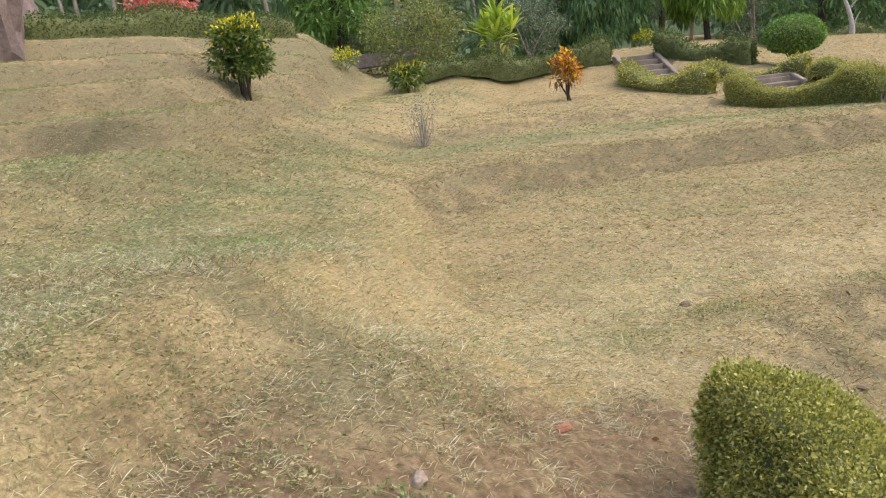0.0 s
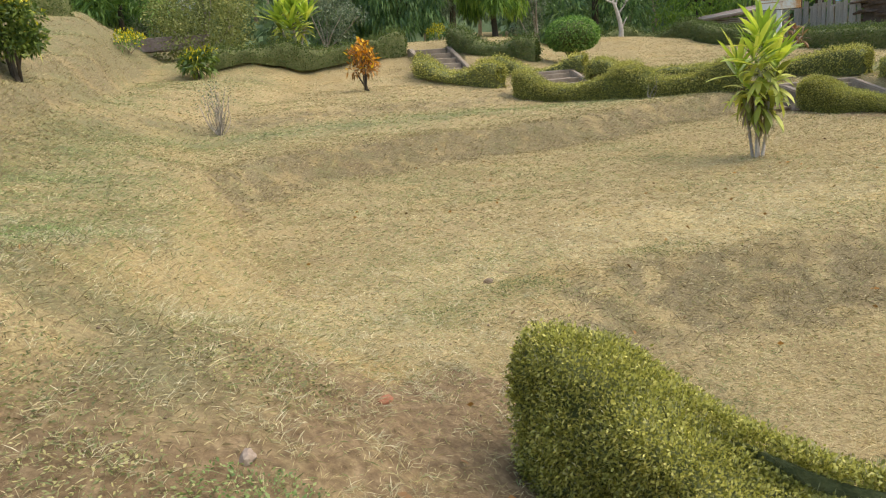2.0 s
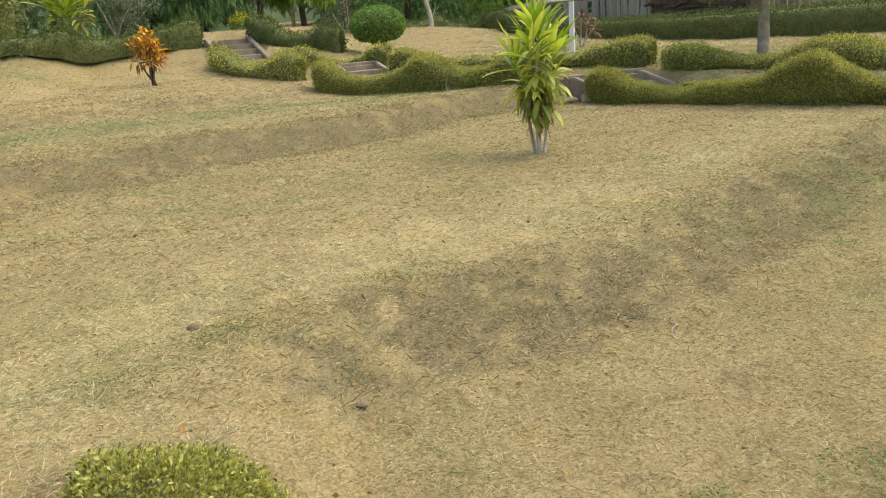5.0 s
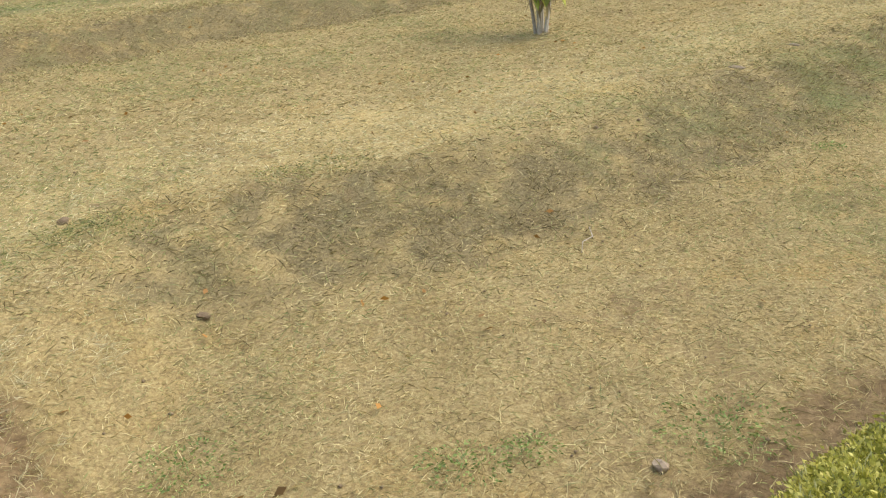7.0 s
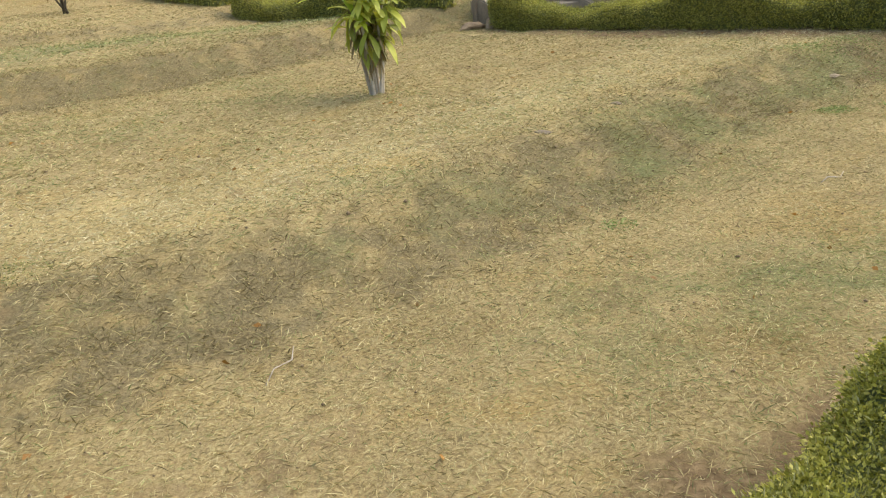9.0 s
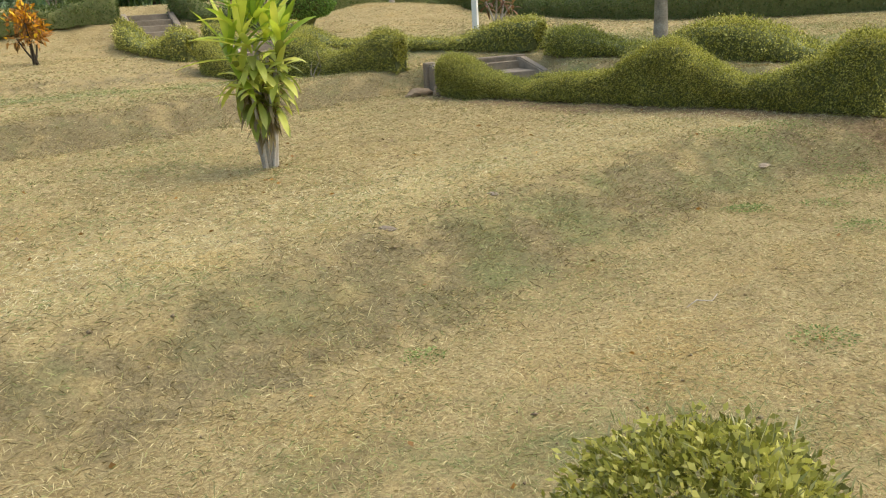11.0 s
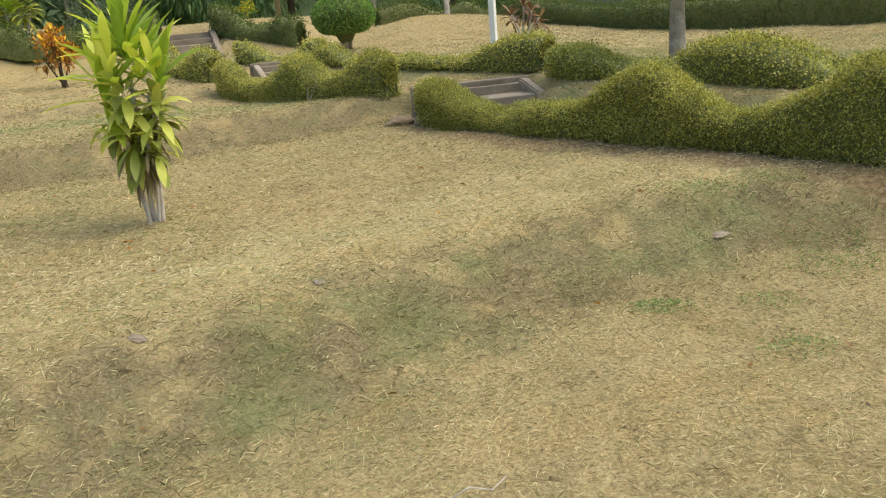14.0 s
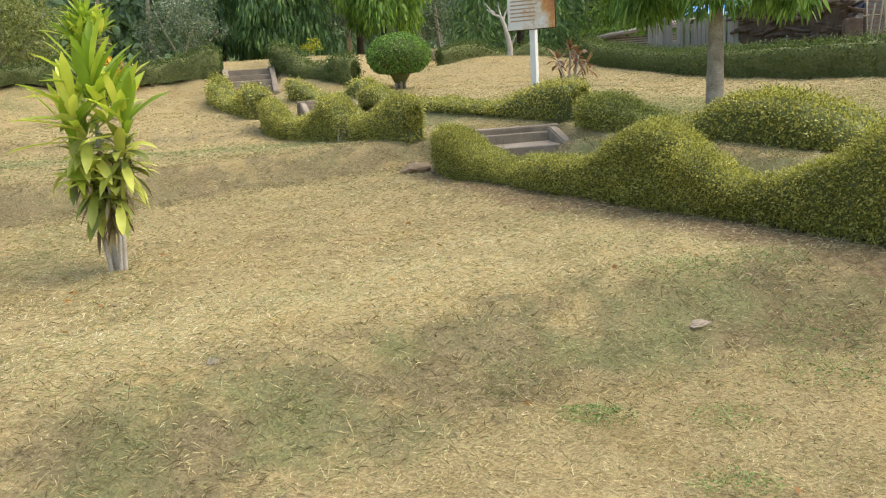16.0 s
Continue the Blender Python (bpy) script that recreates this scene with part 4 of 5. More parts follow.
bush("white_flowering_shrub", -10.6, 31.8, "spreading grey-green shrub dotted with white blossom", "shrub", clump_set(34, rng, 1.6, 0.5, 2.3, 0.45), 0.12, M_GREYGREEN, 58, 6, M_BARK, 6000, (M_WHITE, 0.11, 160, "white_blossom", "white blossom"), 0.1, 0.04)
bush("white_flowering_shrub", -16.4, 30.4, "spreading grey-green shrub dotted with white blossom", "shrub", clump_set(30, rng, 1.5, 0.4, 1.9, 0.45), 0.12, M_GREYGREEN, 59, 6, M_BARK, 6000, (M_WHITE, 0.11, 150, "white_blossom", "white blossom"), 0.1, 0.04)
bush("silvery_shrub", -2.2, 37.5, "tall silvery grey-green shrub among the trees", "shrub", clump_set(26, rng, 1.0, 0.6, 3.2, 0.5), 0.16, M_GREYGREEN, 63, 6, M_BARK, 2200, None, 0.1, 0.05)
bush("red_flowering_tree", -17.0, 17.3, "low spreading tree covered with red blossom", "tree", clump_set(30, rng, 0.85, 0.85, 1.75, 0.34), 0.14, M_REDLEAF, 64, 8, M_BARK, 2600, None, 0.2, 0.08)


# ---- trees ----
def tree(name, x, y, label, height, trunk_r, crown, leaf, mat, seed, count, droop=0.9, bark=M_BARK, lean=(0, 0), limbs=7, category="tree", group=""):
    """A tapered trunk with limbs and a crown of hanging leaves; crown = (low, high, radius, clumps, clump radius)."""
    rng = np.random.default_rng(seed)
    z = H(x, y)
    ob = thing(name, x, y, z, label, category, group)
    lo, hi, rad, n, cr = crown
    top = np.array((lean[0], lean[1], height * 0.9))
    tl = smooth_line([(0, 0, -0.15), (0, 0, 0.1), top * 0.4 + np.r_[rng.normal(size=2) * 0.04 * height / 3, 0], top], 6)
    part("trunk", tube(tl, np.r_[trunk_r * 1.35, np.linspace(trunk_r * 1.1, trunk_r * 0.3, len(tl) - 1)], 12), bark, ob, "", True)
    cs, ds = [], []
    for k in range(n):
        a, q = k * 2.4 + rng.normal() * 0.3, rng.random()
        hz = lo + (hi - lo) * (k + 0.5) / n
        wide = rad * math.sqrt(max(0.06, 1 - ((hz - lo) / (hi - lo) * 1.02) ** 2.2)) * (0.45 + 0.55 * math.sqrt(q))
        p = np.array((math.cos(a) * wide, math.sin(a) * wide, hz)) + top * np.array((1, 1, 0)) * hz / height
        if k % max(1, n // limbs) == 0:
            s = tl[min(len(tl) - 1, int(len(tl) * min(0.92, max(0.72, (hz - 0.15 * height) / height))))]
            part("limb", tube(smooth_line([s, (s + p) / 2 + (0, 0, 0.12), p], 4), np.linspace(trunk_r * 0.4, trunk_r * 0.1, 9), 6), bark, ob)
        c, d = ball_points(int(count / n), rng, p, (cr, cr, cr * 0.8), 0.75)
        cs.append(c)
        ds.append(d)
    c, d = np.vstack(cs), np.vstack(ds)
    way = d * 0.7 + rng.normal(size=c.shape) * 0.35 + np.array([0, 0, -droop])
    part("crown", leaves(c, way, leaf, leaf * 0.26, rng, 0.25), mat, ob)
    return ob


tree("lawn_tree", 6.12, 14.25, "lawn tree with a straight grey trunk and hanging glossy leaves", 3.6, 0.135, (1.48, 3.9, 0.95, 80, 0.36), 0.155, M_TREE_MID, 71, 24000, 1.0)
tree("drooping_tree", -3.9, 35.5, "broad tree with long drooping yellow-green leaves", 5.4, 0.16, (1.3, 6.2, 1.45, 70, 0.6), 0.30, M_TREE_LIGHT, 72, 14000, 1.6, M_DARKBARK)
tree("drooping_tree", -8.0, 35.0, "dark tree with drooping foliage down to the hedge", 6.0, 0.2, (0.6, 7.2, 1.6, 70, 0.65), 0.30, M_TREE, 73, 14000, 1.6, M_DARKBARK)
tree("drooping_tree", -11.2, 36.0, "dark narrow weeping tree with dense hanging foliage", 7.5, 0.2, (0.6, 8.5, 1.35, 80, 0.65), 0.30, M_TREE, 74, 14000, 1.8, M_DARKBARK)
tree("drooping_tree", -19.6, 30.0, "dark narrow weeping tree with dense hanging foliage", 7.0, 0.2, (0.3, 8.0, 1.2, 70, 0.6), 0.30, M_TREE, 75, 13000, 1.8, M_DARKBARK)
tree("broadleaf_tree", -17.9, 29.0, "bright green bushy tree with dense leaves", 4.2, 0.14, (0.5, 4.4, 1.7, 50, 0.7), 0.30, M_TREE_MID, 76, 6000, 0.3, M_DARKBARK)
tree("broadleaf_tree", -6.2, 39.5, "soft grey-green tree with a wide low crown", 5.5, 0.2, (1.4, 6.0, 2.1, 50, 0.8), 0.30, M_GREYGREEN, 77, 5500, 0.5, M_DARKBARK)
tree("broadleaf_tree", 5.6, 40.0, "light green leafy tree before dark woods", 5.0, 0.14, (0.9, 5.6, 1.7, 50, 0.7), 0.28, M_TREE_LIGHT, 78, 5500, 0.4, M_DARKBARK)
tree("broadleaf_tree", 0.8, 41.5, "dark leafy tree with a wide crown", 7.5, 0.25, (1.2, 8.2, 3.2, 70, 1.1), 0.36, M_TREE, 79, 7500, 0.6, M_DARKBARK)
tree("broadleaf_tree", 10.5, 38.0, "dark leafy tree with a wide crown", 7.5, 0.25, (1.6, 8.2, 3.0, 70, 1.1), 0.36, M_TREE_MID, 80, 7000, 0.6, M_DARKBARK)
tree("spreading_tree", 14.6, 24.8, "dark spreading tree on several leaning trunks by the brick house", 4.2, 0.12, (1.5, 4.6, 2.9, 80, 0.7), 0.2, M_TREE, 81, 16000, 0.5, M_DARKBARK, (0.5, 0))


def dead_tree(x, y):
    rng = np.random.default_rng(91)
    ob = thing("dead_tree", x, y, H(x, y), "small bare dead tree with pale twisted branches", "tree")
    part("trunk", tube(smooth_line([(0, 0, -0.1), (0.02, 0, 0.3), (-0.1, 0, 0.9), (-0.25, 0, 1.35)], 5), np.linspace(0.11, 0.06, 16), 8), M_PALE, ob)
    for a, b, m in (((-0.1, 0, 0.9), (0.45, 0.1, 1.75), 0.3), ((-0.2, 0, 1.2), (0.1, 0.1, 1.9), 0.1), ((-0.25, 0, 1.35), (-0.75, 0, 1.65), 0.0), ((-0.25, 0, 1.35), (-0.35, 0.1, 1.85), -0.1), ((-0.5, 0, 1.5), (-0.8, 0.1, 1.85), 0.0), ((0.2, 0, 1.35), (0.6, 0, 1.4), 0.0), ((0.02, 0, 0.3), (0.25, 0.1, 0.75), 0.1)):
        a, b = np.array(a), np.array(b)
        part("branch", tube(smooth_line([a, (a + b) / 2 + rng.normal(size=3) * 0.06, b], 4), np.linspace(0.045, 0.012, 9), 6), M_PALE, ob)


dead_tree(1.34, 33.0)


# ---- concrete steps ----
def steps(name, label, tl, width_way, down_way, width, treads, rise, run, cheek=0.16, wall=None, mat=M_CONCRETE):
    """A flight going down from its top left corner between two side walls; every tread is a slab of its own."""
    w, d = np.array(width_way) / np.linalg.norm(width_way), np.array(down_way) / np.linalg.norm(down_way)
    ob = thing(name, tl[0], tl[1], tl[2], label, "steps")
    turn = Matrix(((w[0], d[0], 0, 0), (w[1], d[1], 0, 0), (0, 0, 1, 0), (0, 0, 0, 1)))
    ob.matrix_basis = Matrix.Translation(tl) @ turn
    rng = np.random.default_rng(5)
    for k in range(treads + 1):
        bm = box(width - 2 * cheek + 0.02, run + 0.05, 0.55, 0.015, (width / 2, run * (k - 0.5) + 0.06, -0.55 - rise * k), 0.006, rng)
        part("tread", bm, mat if k == 0 else mat, ob)
    n = treads + 0.35
    for x0 in (0, width - cheek):
        bm = bmesh.new()
        prof = [(-0.12, 0.05), (0.12, 0.05), (run * n, 0.07 - rise * n), (run * n, -0.6 - rise * n), (-0.12, -0.6)]
        a = [bm.verts.new((x0, y, z)) for y, z in prof]
        b = [bm.verts.new((x0 + cheek, y, z)) for y, z in prof]
        bm.faces.new(a)
        bm.faces.new(b[::-1])
        for q in range(5):
            bm.faces.new((a[q], b[q], b[(q + 1) % 5], a[(q + 1) % 5]))
        bmesh.ops.recalc_face_normals(bm, faces=bm.faces[:])
        bmesh.ops.bevel(bm, geom=bm.edges[:], offset=0.02, segments=2, affect="EDGES")
        part("side_wall", bm, mat, ob)
    if wall:
        part("cross_wall", box(width + 0.1, 0.14, 0.6, 0.02, (width / 2, -0.07, -0.52), 0.008, rng), mat, ob)
    return ob


steps("concrete_steps", "worn grey concrete garden steps between low side walls", (-6.33, 26.13, 1.53), (1.31, 0.63), (0.43, -0.9), 1.5, 4, 0.165, 0.46)
steps("concrete_steps", "short weathered concrete steps with a low cross wall between hedges", (2.54, 14.54, 0.36), (1.53, 0.63), (0.38, -0.92), 1.7, 2, 0.13, 0.55, 0.14, True)
steps("concrete_steps", "narrow concrete steps half hidden between clipped hedges", (-2.15, 21.4, 0.62), (1.2, 0.7), (0.5, -0.87), 1.35, 2, 0.13, 0.4, 0.14, True)


def sign(x, y):
    z = H(x, y)
    ob = thing("notice_board", x, y, z, "rust-streaked white notice board on a white painted post", "sign")
    ob.rotation_euler = (0, 0, radians(-23))
    part("post", box(0.11, 0.11, 1.36, 0.012, (0, 0, -0.1)), M_WHITEPAINT, ob)
    part("board", box(0.92, 0.045, 1.10, 0.008, (0, -0.06, 1.22)), M_RUST, ob, "rusted white sheet-metal board")
    part("frame", box(0.94, 0.02, 0.03, 0.004, (0, -0.058, 1.205)), M_DARKBARK, ob)
    part("frame", box(0.03, 0.02, 1.12, 0.004, (0.465, -0.058, 1.21)), M_DARKBARK, ob)
    rng = np.random.default_rng(8)
    for k in range(14):
        w = rng.uniform(0.45, 0.62)
        part("faded_line", box(w, 0.004, 0.022, 0.0, (-0.40 + w / 2, -0.0865, 2.22 - 0.066 * k)), M_PRINT, ob)
    return ob


sign(3.55, 18.4)


# ---- woods behind ----
def far_woods():
    rng = np.random.default_rng(101)
    v, f = [], []
    cs, ds = [], []
    for k in range(210):
        a = radians(rng.uniform(-75, 60))
        r = rng.uniform(44, 78)
        x, y = -2 + r * math.sin(a), 4 + r * math.cos(a)
        g = H(x, y)
        hi = rng.uniform(5, 12) + (r - 44) * 0.25
        for q in range(9):
            p = (x + rng.normal() * 1.4, y + rng.normal() * 1.4, g + hi * rng.uniform(0.12, 1.0))
            c, d = ball_points(75, rng, p, (1.7, 1.7, 1.3), 0.7)
            cs.append(c)
            ds.append(d)
    c, d = np.vstack(cs), np.vstack(ds)
    ob = part("far_woods", leaves(c, d + rng.normal(size=c.shape) * 0.5 + np.array([0, 0, -0.6]), 0.75, 0.34, rng, 0.2), M_WOODS_HAZED, None, "dense dark tropical woods behind the garden")
    tagged(ob, "", "woods", "", "stuff")
    # thin pale trunks that stand among them
    pieces = []
    for k in range(70):
        a, r = radians(rng.uniform(-65, 50)), rng.uniform(40, 52)
        x, y = -2 + r * math.sin(a), 4 + r * math.cos(a)
        g = H(x, y)
        t = np.array((rng.normal() * 0.5, rng.normal() * 0.5, rng.uniform(7, 12)))
        b = np.array((x, y, g - 0.2))
        pieces.append(tube([b, b + t * 0.5, b + t], [0.13, 0.1, 0.06], 6))
    tagged(part("far_trunks", joined(pieces), M_BARK, None, "slim pale trunks standing among the woods"), "", "woods", "", "stuff")
    # wooded hillside that closes the view
    a = np.radians(np.linspace(-180, 180, 121))
    rows = np.array([(70, 0.5), (82, 10), (98, 20), (130, 34), (175, 46), (240, 40)])
    r, h = rows[:, 0][:, None], rows[:, 1][:, None]
    wob = 1 + 0.12 * np.sin(a * 7 + 1) + 0.07 * np.sin(a * 17)
    front = 0.25 + 0.75 * step(np.cos(a) - 0.1, 0.8)
    v = np.stack([r * np.sin(a) * np.ones_like(h), 6 + r * np.cos(a) * np.ones_like(h), h * wob * front], -1)
    n, m = v.shape[:2]
    i, j = np.meshgrid(np.arange(n - 1), np.arange(m - 1), indexing="ij")
    f = np.stack([i * m + j, i * m + j + 1, (i + 1) * m + j + 1, (i + 1) * m + j], -1).reshape(-1, 4)
    tagged(part("backdrop", (v.reshape(-1, 3), f), M_HILL, None, "wooded hillside in the distance", True), "", "hillside", "", "structure")


far_woods()


# ---- yard behind the boundary hedge ----
def plank_wall():
    rng = np.random.default_rng(111)
    a, b = np.array((6.0, 29.4)), np.array((8.1, 26.1))
    ob = thing("plank_wall", a[0], a[1], H(*a), "rough wall of uneven weathered upright planks", "wall")
    n, way = 24, (b - a) / np.linalg.norm(b - a)
    ang = math.degrees(math.atan2(way[1], way[0]))
    for k in range(n):
        p = (b - a) * (k + 0.5) / n
        hh = 1.32 + rng.uniform(-0.12, 0.14)
        if k == 7:
            hh *= 0.6
        q = part("plank", box(0.145, 0.03, hh, 0.005, (0, 0, 0), 0.006, rng), M_PLANK, ob)
        q.matrix_basis = pose(p[0], p[1], H(*(a + p)) - ob.location.z + 0.0, rng.normal() * 1.5, rng.normal() * 1.5, ang)
    for z in (0.4, 1.1):
        q = part("rail", box(np.linalg.norm(b - a), 0.05, 0.06, 0.006, (0, 0, 0)), M_PLANK, ob)
        q.matrix_basis = pose((b - a)[0] / 2 + 0.05, (b - a)[1] / 2 + 0.06, z, 0, 0, ang)


plank_wall()


def firewood():
    rng = np.random.default_rng(112)
    a, b = np.array((8.2, 26.0)), np.array((9.75, 22.9))
    ob = thing("firewood_stack", a[0], a[1], H(*a), "long stack of dark firewood sticks behind the hedge", "firewood")
    way = (b - a) / np.linalg.norm(b - a)
    ang = math.degrees(math.atan2(way[1], way[0]))
    L = np.linalg.norm(b - a)
    shapes = []
    for s in range(6):
        pts = [(-0.45, 0, 0), (-0.1, 0.02 * s - 0.05, 0.015), (0.2, 0.02, -0.02), (0.48, 0, 0.01)]
        shapes.append(set_mesh("stick", *tube(pts, [0.035, 0.045, 0.04, 0.028], 7)))
    for k in range(280):
        u, z = rng.random() * L, rng.random() ** 0.8 * 1.5
        p = way * u + np.array((-way[1], way[0])) * rng.normal() * 0.12
        q = part("stick", shapes[k % 6], M_FIREWOOD, ob)
        q.matrix_basis = pose(p[0], p[1], z + 0.03, rng.normal() * 6, rng.normal() * 7, ang + rng.normal() * 10)
    q = part("pile_core", box(L, 0.35, 1.35, 0.08, (0, 0, 0), 0.05, rng), M_FIREWOOD, ob)
    q.matrix_basis = pose((b - a)[0] / 2, (b - a)[1] / 2, 0, 0, 0, ang)


firewood()


def sheet(name, label, corners, mat, seed, sag, n=26, thick=0.01):
    """A draped sheet over four corners, wrinkled and with a little thickness."""
    c = np.array(corners, float)
    u, v = np.meshgrid(np.linspace(0, 1, n), np.linspace(0, 1, n), indexing="ij")
    p = (c[0] * ((1 - u) * (1 - v))[..., None] + c[1] * (u * (1 - v))[..., None] + c[2] * (u * v)[..., None] + c[3] * ((1 - u) * v)[..., None])
    p[..., 2] += (vnoise(u * 3, v * 3, 0.35, seed) - 0.5) * 0.22 + (vnoise(u * 3, v * 3, 0.12, seed) - 0.5) * 0.08 - sag * np.sin(u * np.pi) * np.sin(v * np.pi)
    low = p - (0, 0, thick)
    pts = np.vstack([p.reshape(-1, 3), low.reshape(-1, 3)])
    i, j = np.meshgrid(np.arange(n - 1), np.arange(n - 1), indexing="ij")
    f = np.stack([i * n + j, (i + 1) * n + j, (i + 1) * n + j + 1, i * n + j + 1], -1).reshape(-1, 4)
    o = c.mean(0)
    ob = thing(name, o[0], o[1], o[2], label, "tarpaulin")
    part("sheet", (pts - o, np.vstack([f, f[:, ::-1] + n * n])), mat, ob, "", True)
    return ob


def shelter():
    """Posts that carry the tarpaulin."""
    for x, y, h in ((7.0, 28.6, 1.45), (9.45, 24.1, 1.15), (8.6, 30.2, 1.6), (10.9, 25.6, 1.35)):
        g = H(x, y)
        ob = thing("shelter_post", x, y, g, "rough wooden post that carries a tarpaulin", "post", "shelter posts")
        part("pole", tube([(0, 0, -0.1), (0.02, 0, h / 2), (0, 0, h)], [0.05, 0.045, 0.04], 8), M_FIREWOOD, ob)


shelter()
sheet("blue_tarpaulin", "crumpled bright blue tarpaulin stretched over the wood store", [(6.9, 28.5, 2.32), (9.3, 24.3, 1.98), (10.7, 25.8, 2.40), (8.4, 30.1, 2.75)], M_TARP, 3, 0.15)
sheet("plastic_sheet", "black plastic sheet hanging over the firewood", [(8.5, 25.4, 2.0), (9.9, 22.9, 1.75), (10.3, 23.3, 2.0), (9.0, 25.9, 2.15)], M_TARP_DARK, 4, 0.1)


def stump(x, y):
    ob = thing("wooden_block", x, y, H(x, y), "squared brown wooden block standing by the firewood", "wood block")
    part("block", box(0.34, 0.3, 1.1, 0.03, (0, 0, 0), 0.015, np.random.default_rng(2)), M_FIREWOOD, ob)


stump(9.8, 22.45)


def picket_fence(name, label, pts, high, gap, rails=2, seed=1, mat=M_BAMBOO):
    rng = np.random.default_rng(seed)
    line = smooth_line(pts, 10)
    seg = np.r_[0, np.cumsum(np.linalg.norm(np.diff(line, axis=0), axis=1))]
    o = np.array((*line[0], H(*line[0])))
    ob = thing(name, *o, label, "fence")
    shared = [set_mesh("picket", *tube([(0, 0, -0.05), (0.006, 0.004, high * 0.5), (0, 0, high * (0.92 + 0.05 * s))], [0.022, 0.02, 0.017], 6)) for s in range(4)]
    for k in range(int(seg[-1] / gap)):
        s = (k + 0.5) * gap
        p = np.array([np.interp(s, seg, line[:, 0]), np.interp(s, seg, line[:, 1])])
        q = part("picket", shared[k % 4], mat, ob)
        q.matrix_basis = pose(p[0] - o[0], p[1] - o[1], H(*p) - o[2], rng.normal() * 3, rng.normal() * 4, 0)
    for r in range(rails):
        z = high * (0.35 + 0.4 * r)
        rl = np.array([(x - o[0], y - o[1], H(x, y) - o[2] + z) for x, y in line])
        part("rail", tube(rl, np.full(len(rl), 0.018), 6), mat, ob)


picket_fence("bamboo_fence", "loose bamboo picket fence before the brick house", [(10.9, 22.6), (13, 22.3), (15.5, 22.2), (18.5, 22.3)], 1.2, 0.11, 2, 5)
picket_fence("bamboo_gate", "narrow upright bamboo gate beside the firewood", [(10.05, 22.7), (10.35, 22.65), (10.7, 22.6)], 1.5, 0.09, 3, 6)
picket_fence("paling_fence", "tall dark paling fence beside the brick house", [(16.6, 24.6), (18, 24.5), (20, 24.4)], 2.2, 0.13, 2, 7, M_FIREWOOD)


def brick_house():
    x0, x1, y = 11.4, 18.2, 28.0
    g = H(14, 28)
    ob = thing("brick_house", x0, y, g - 0.2, "low old brick house with pale joints and a tiled roof", "house")
    wall = part("wall", box(x1 - x0, 0.22, 3.1, 0.01, ((x1 - x0) / 2, 0.12, 0)), M_MORTAR, ob)
    win = part("window", box(0.62, 0.06, 0.75, 0.01, (2.55, -0.02, 1.15)), M_PLANK, ob, "pale blue painted wooden window")
    part("pane", box(0.5, 0.02, 0.62, 0.004, (2.55, -0.062, 1.21)), M_BLUE, win, "pale blue board")
    roof_v = block([(-0.5, -0.7, 2.95), (x1 - x0 + 0.5, -0.7, 2.95), (x1 - x0 + 0.5, 2.6, 4.5), (-0.5, 2.6, 4.5)], 0.08)
    roof = part("roof", roof_v, M_ROOF, ob, "weathered grey-brown roof tiles")
    tile = set_mesh("roof_tile", *tube([(0, 0, 0), (0, 0.5, 0.235)], [0.075, 0.085], 6))
    for c in range(26):
        for r in range(6):
            q = part("roof_tile", tile, M_ROOF, roof)
            q.location = (-0.4 + c * 0.29, -0.7 + r * 0.52, 2.97 + r * 0.247)
    part("side_wall", box(0.22, 4.6, 3.1, 0.01, (0.11, 2.55, 0)), M_MORTAR, ob)
    part("side_wall", box(0.22, 4.6, 3.1, 0.01, (x1 - x0 - 0.11, 2.55, 0)), M_MORTAR, ob)
    bm = box(0.315, 0.05, 0.092, 0.008)
    me = bpy.data.meshes.new("brick")
    bm.to_mesh(me)
    bm.free()
    for r in range(19):
        for c in range(19):
            x = 0.18 + c * 0.36 + (0.18 if r % 2 else 0)
            z = 0.22 + r * 0.142
            if abs(x - 2.55) < 0.5 and 1.05 < z + 0.06 < 1.95 or x > x1 - x0 - 0.1:
                continue
            q = part("brick", me, M_BRICK, wall)
            q.location = (x, 0.0, z)


M_BLUE = surface("faded_blue_paint", [(0.25, (0.30, 0.40, 0.52)), (0.75, (0.50, 0.60, 0.70))], 4, 40, 0.6, 0.2, 0.004)
brick_house()


def shed(x, y):
    g = H(x, y)
    ob = thing("low_shed", x, y, g, "low dark shed of woven bamboo with a slanting roof", "shed")
    part("wall", box(2.2, 1.6, 0.95, 0.02, (0, 0, 0)), M_FIREWOOD, ob)
    for k in range(12):
        part("slat", box(2.22, 0.02, 0.05, 0.004, (0, -0.81, 0.08 + 0.075 * k)), M_PLANK, ob)
    part("roof", block([(-1.35, -1.05, 0.95), (1.3, -1.05, 1.25), (1.3, 1.0, 1.45), (-1.35, 1.0, 1.1)], 0.06), M_ROOF, ob)
    part("ridge_pole", tube([(-1.5, -1.1, 0.98), (0, -1.1, 1.15), (1.7, -1.1, 1.36)], [0.03, 0.035, 0.03], 6), M_PLANK, ob)


shed(5.9, 33.4)


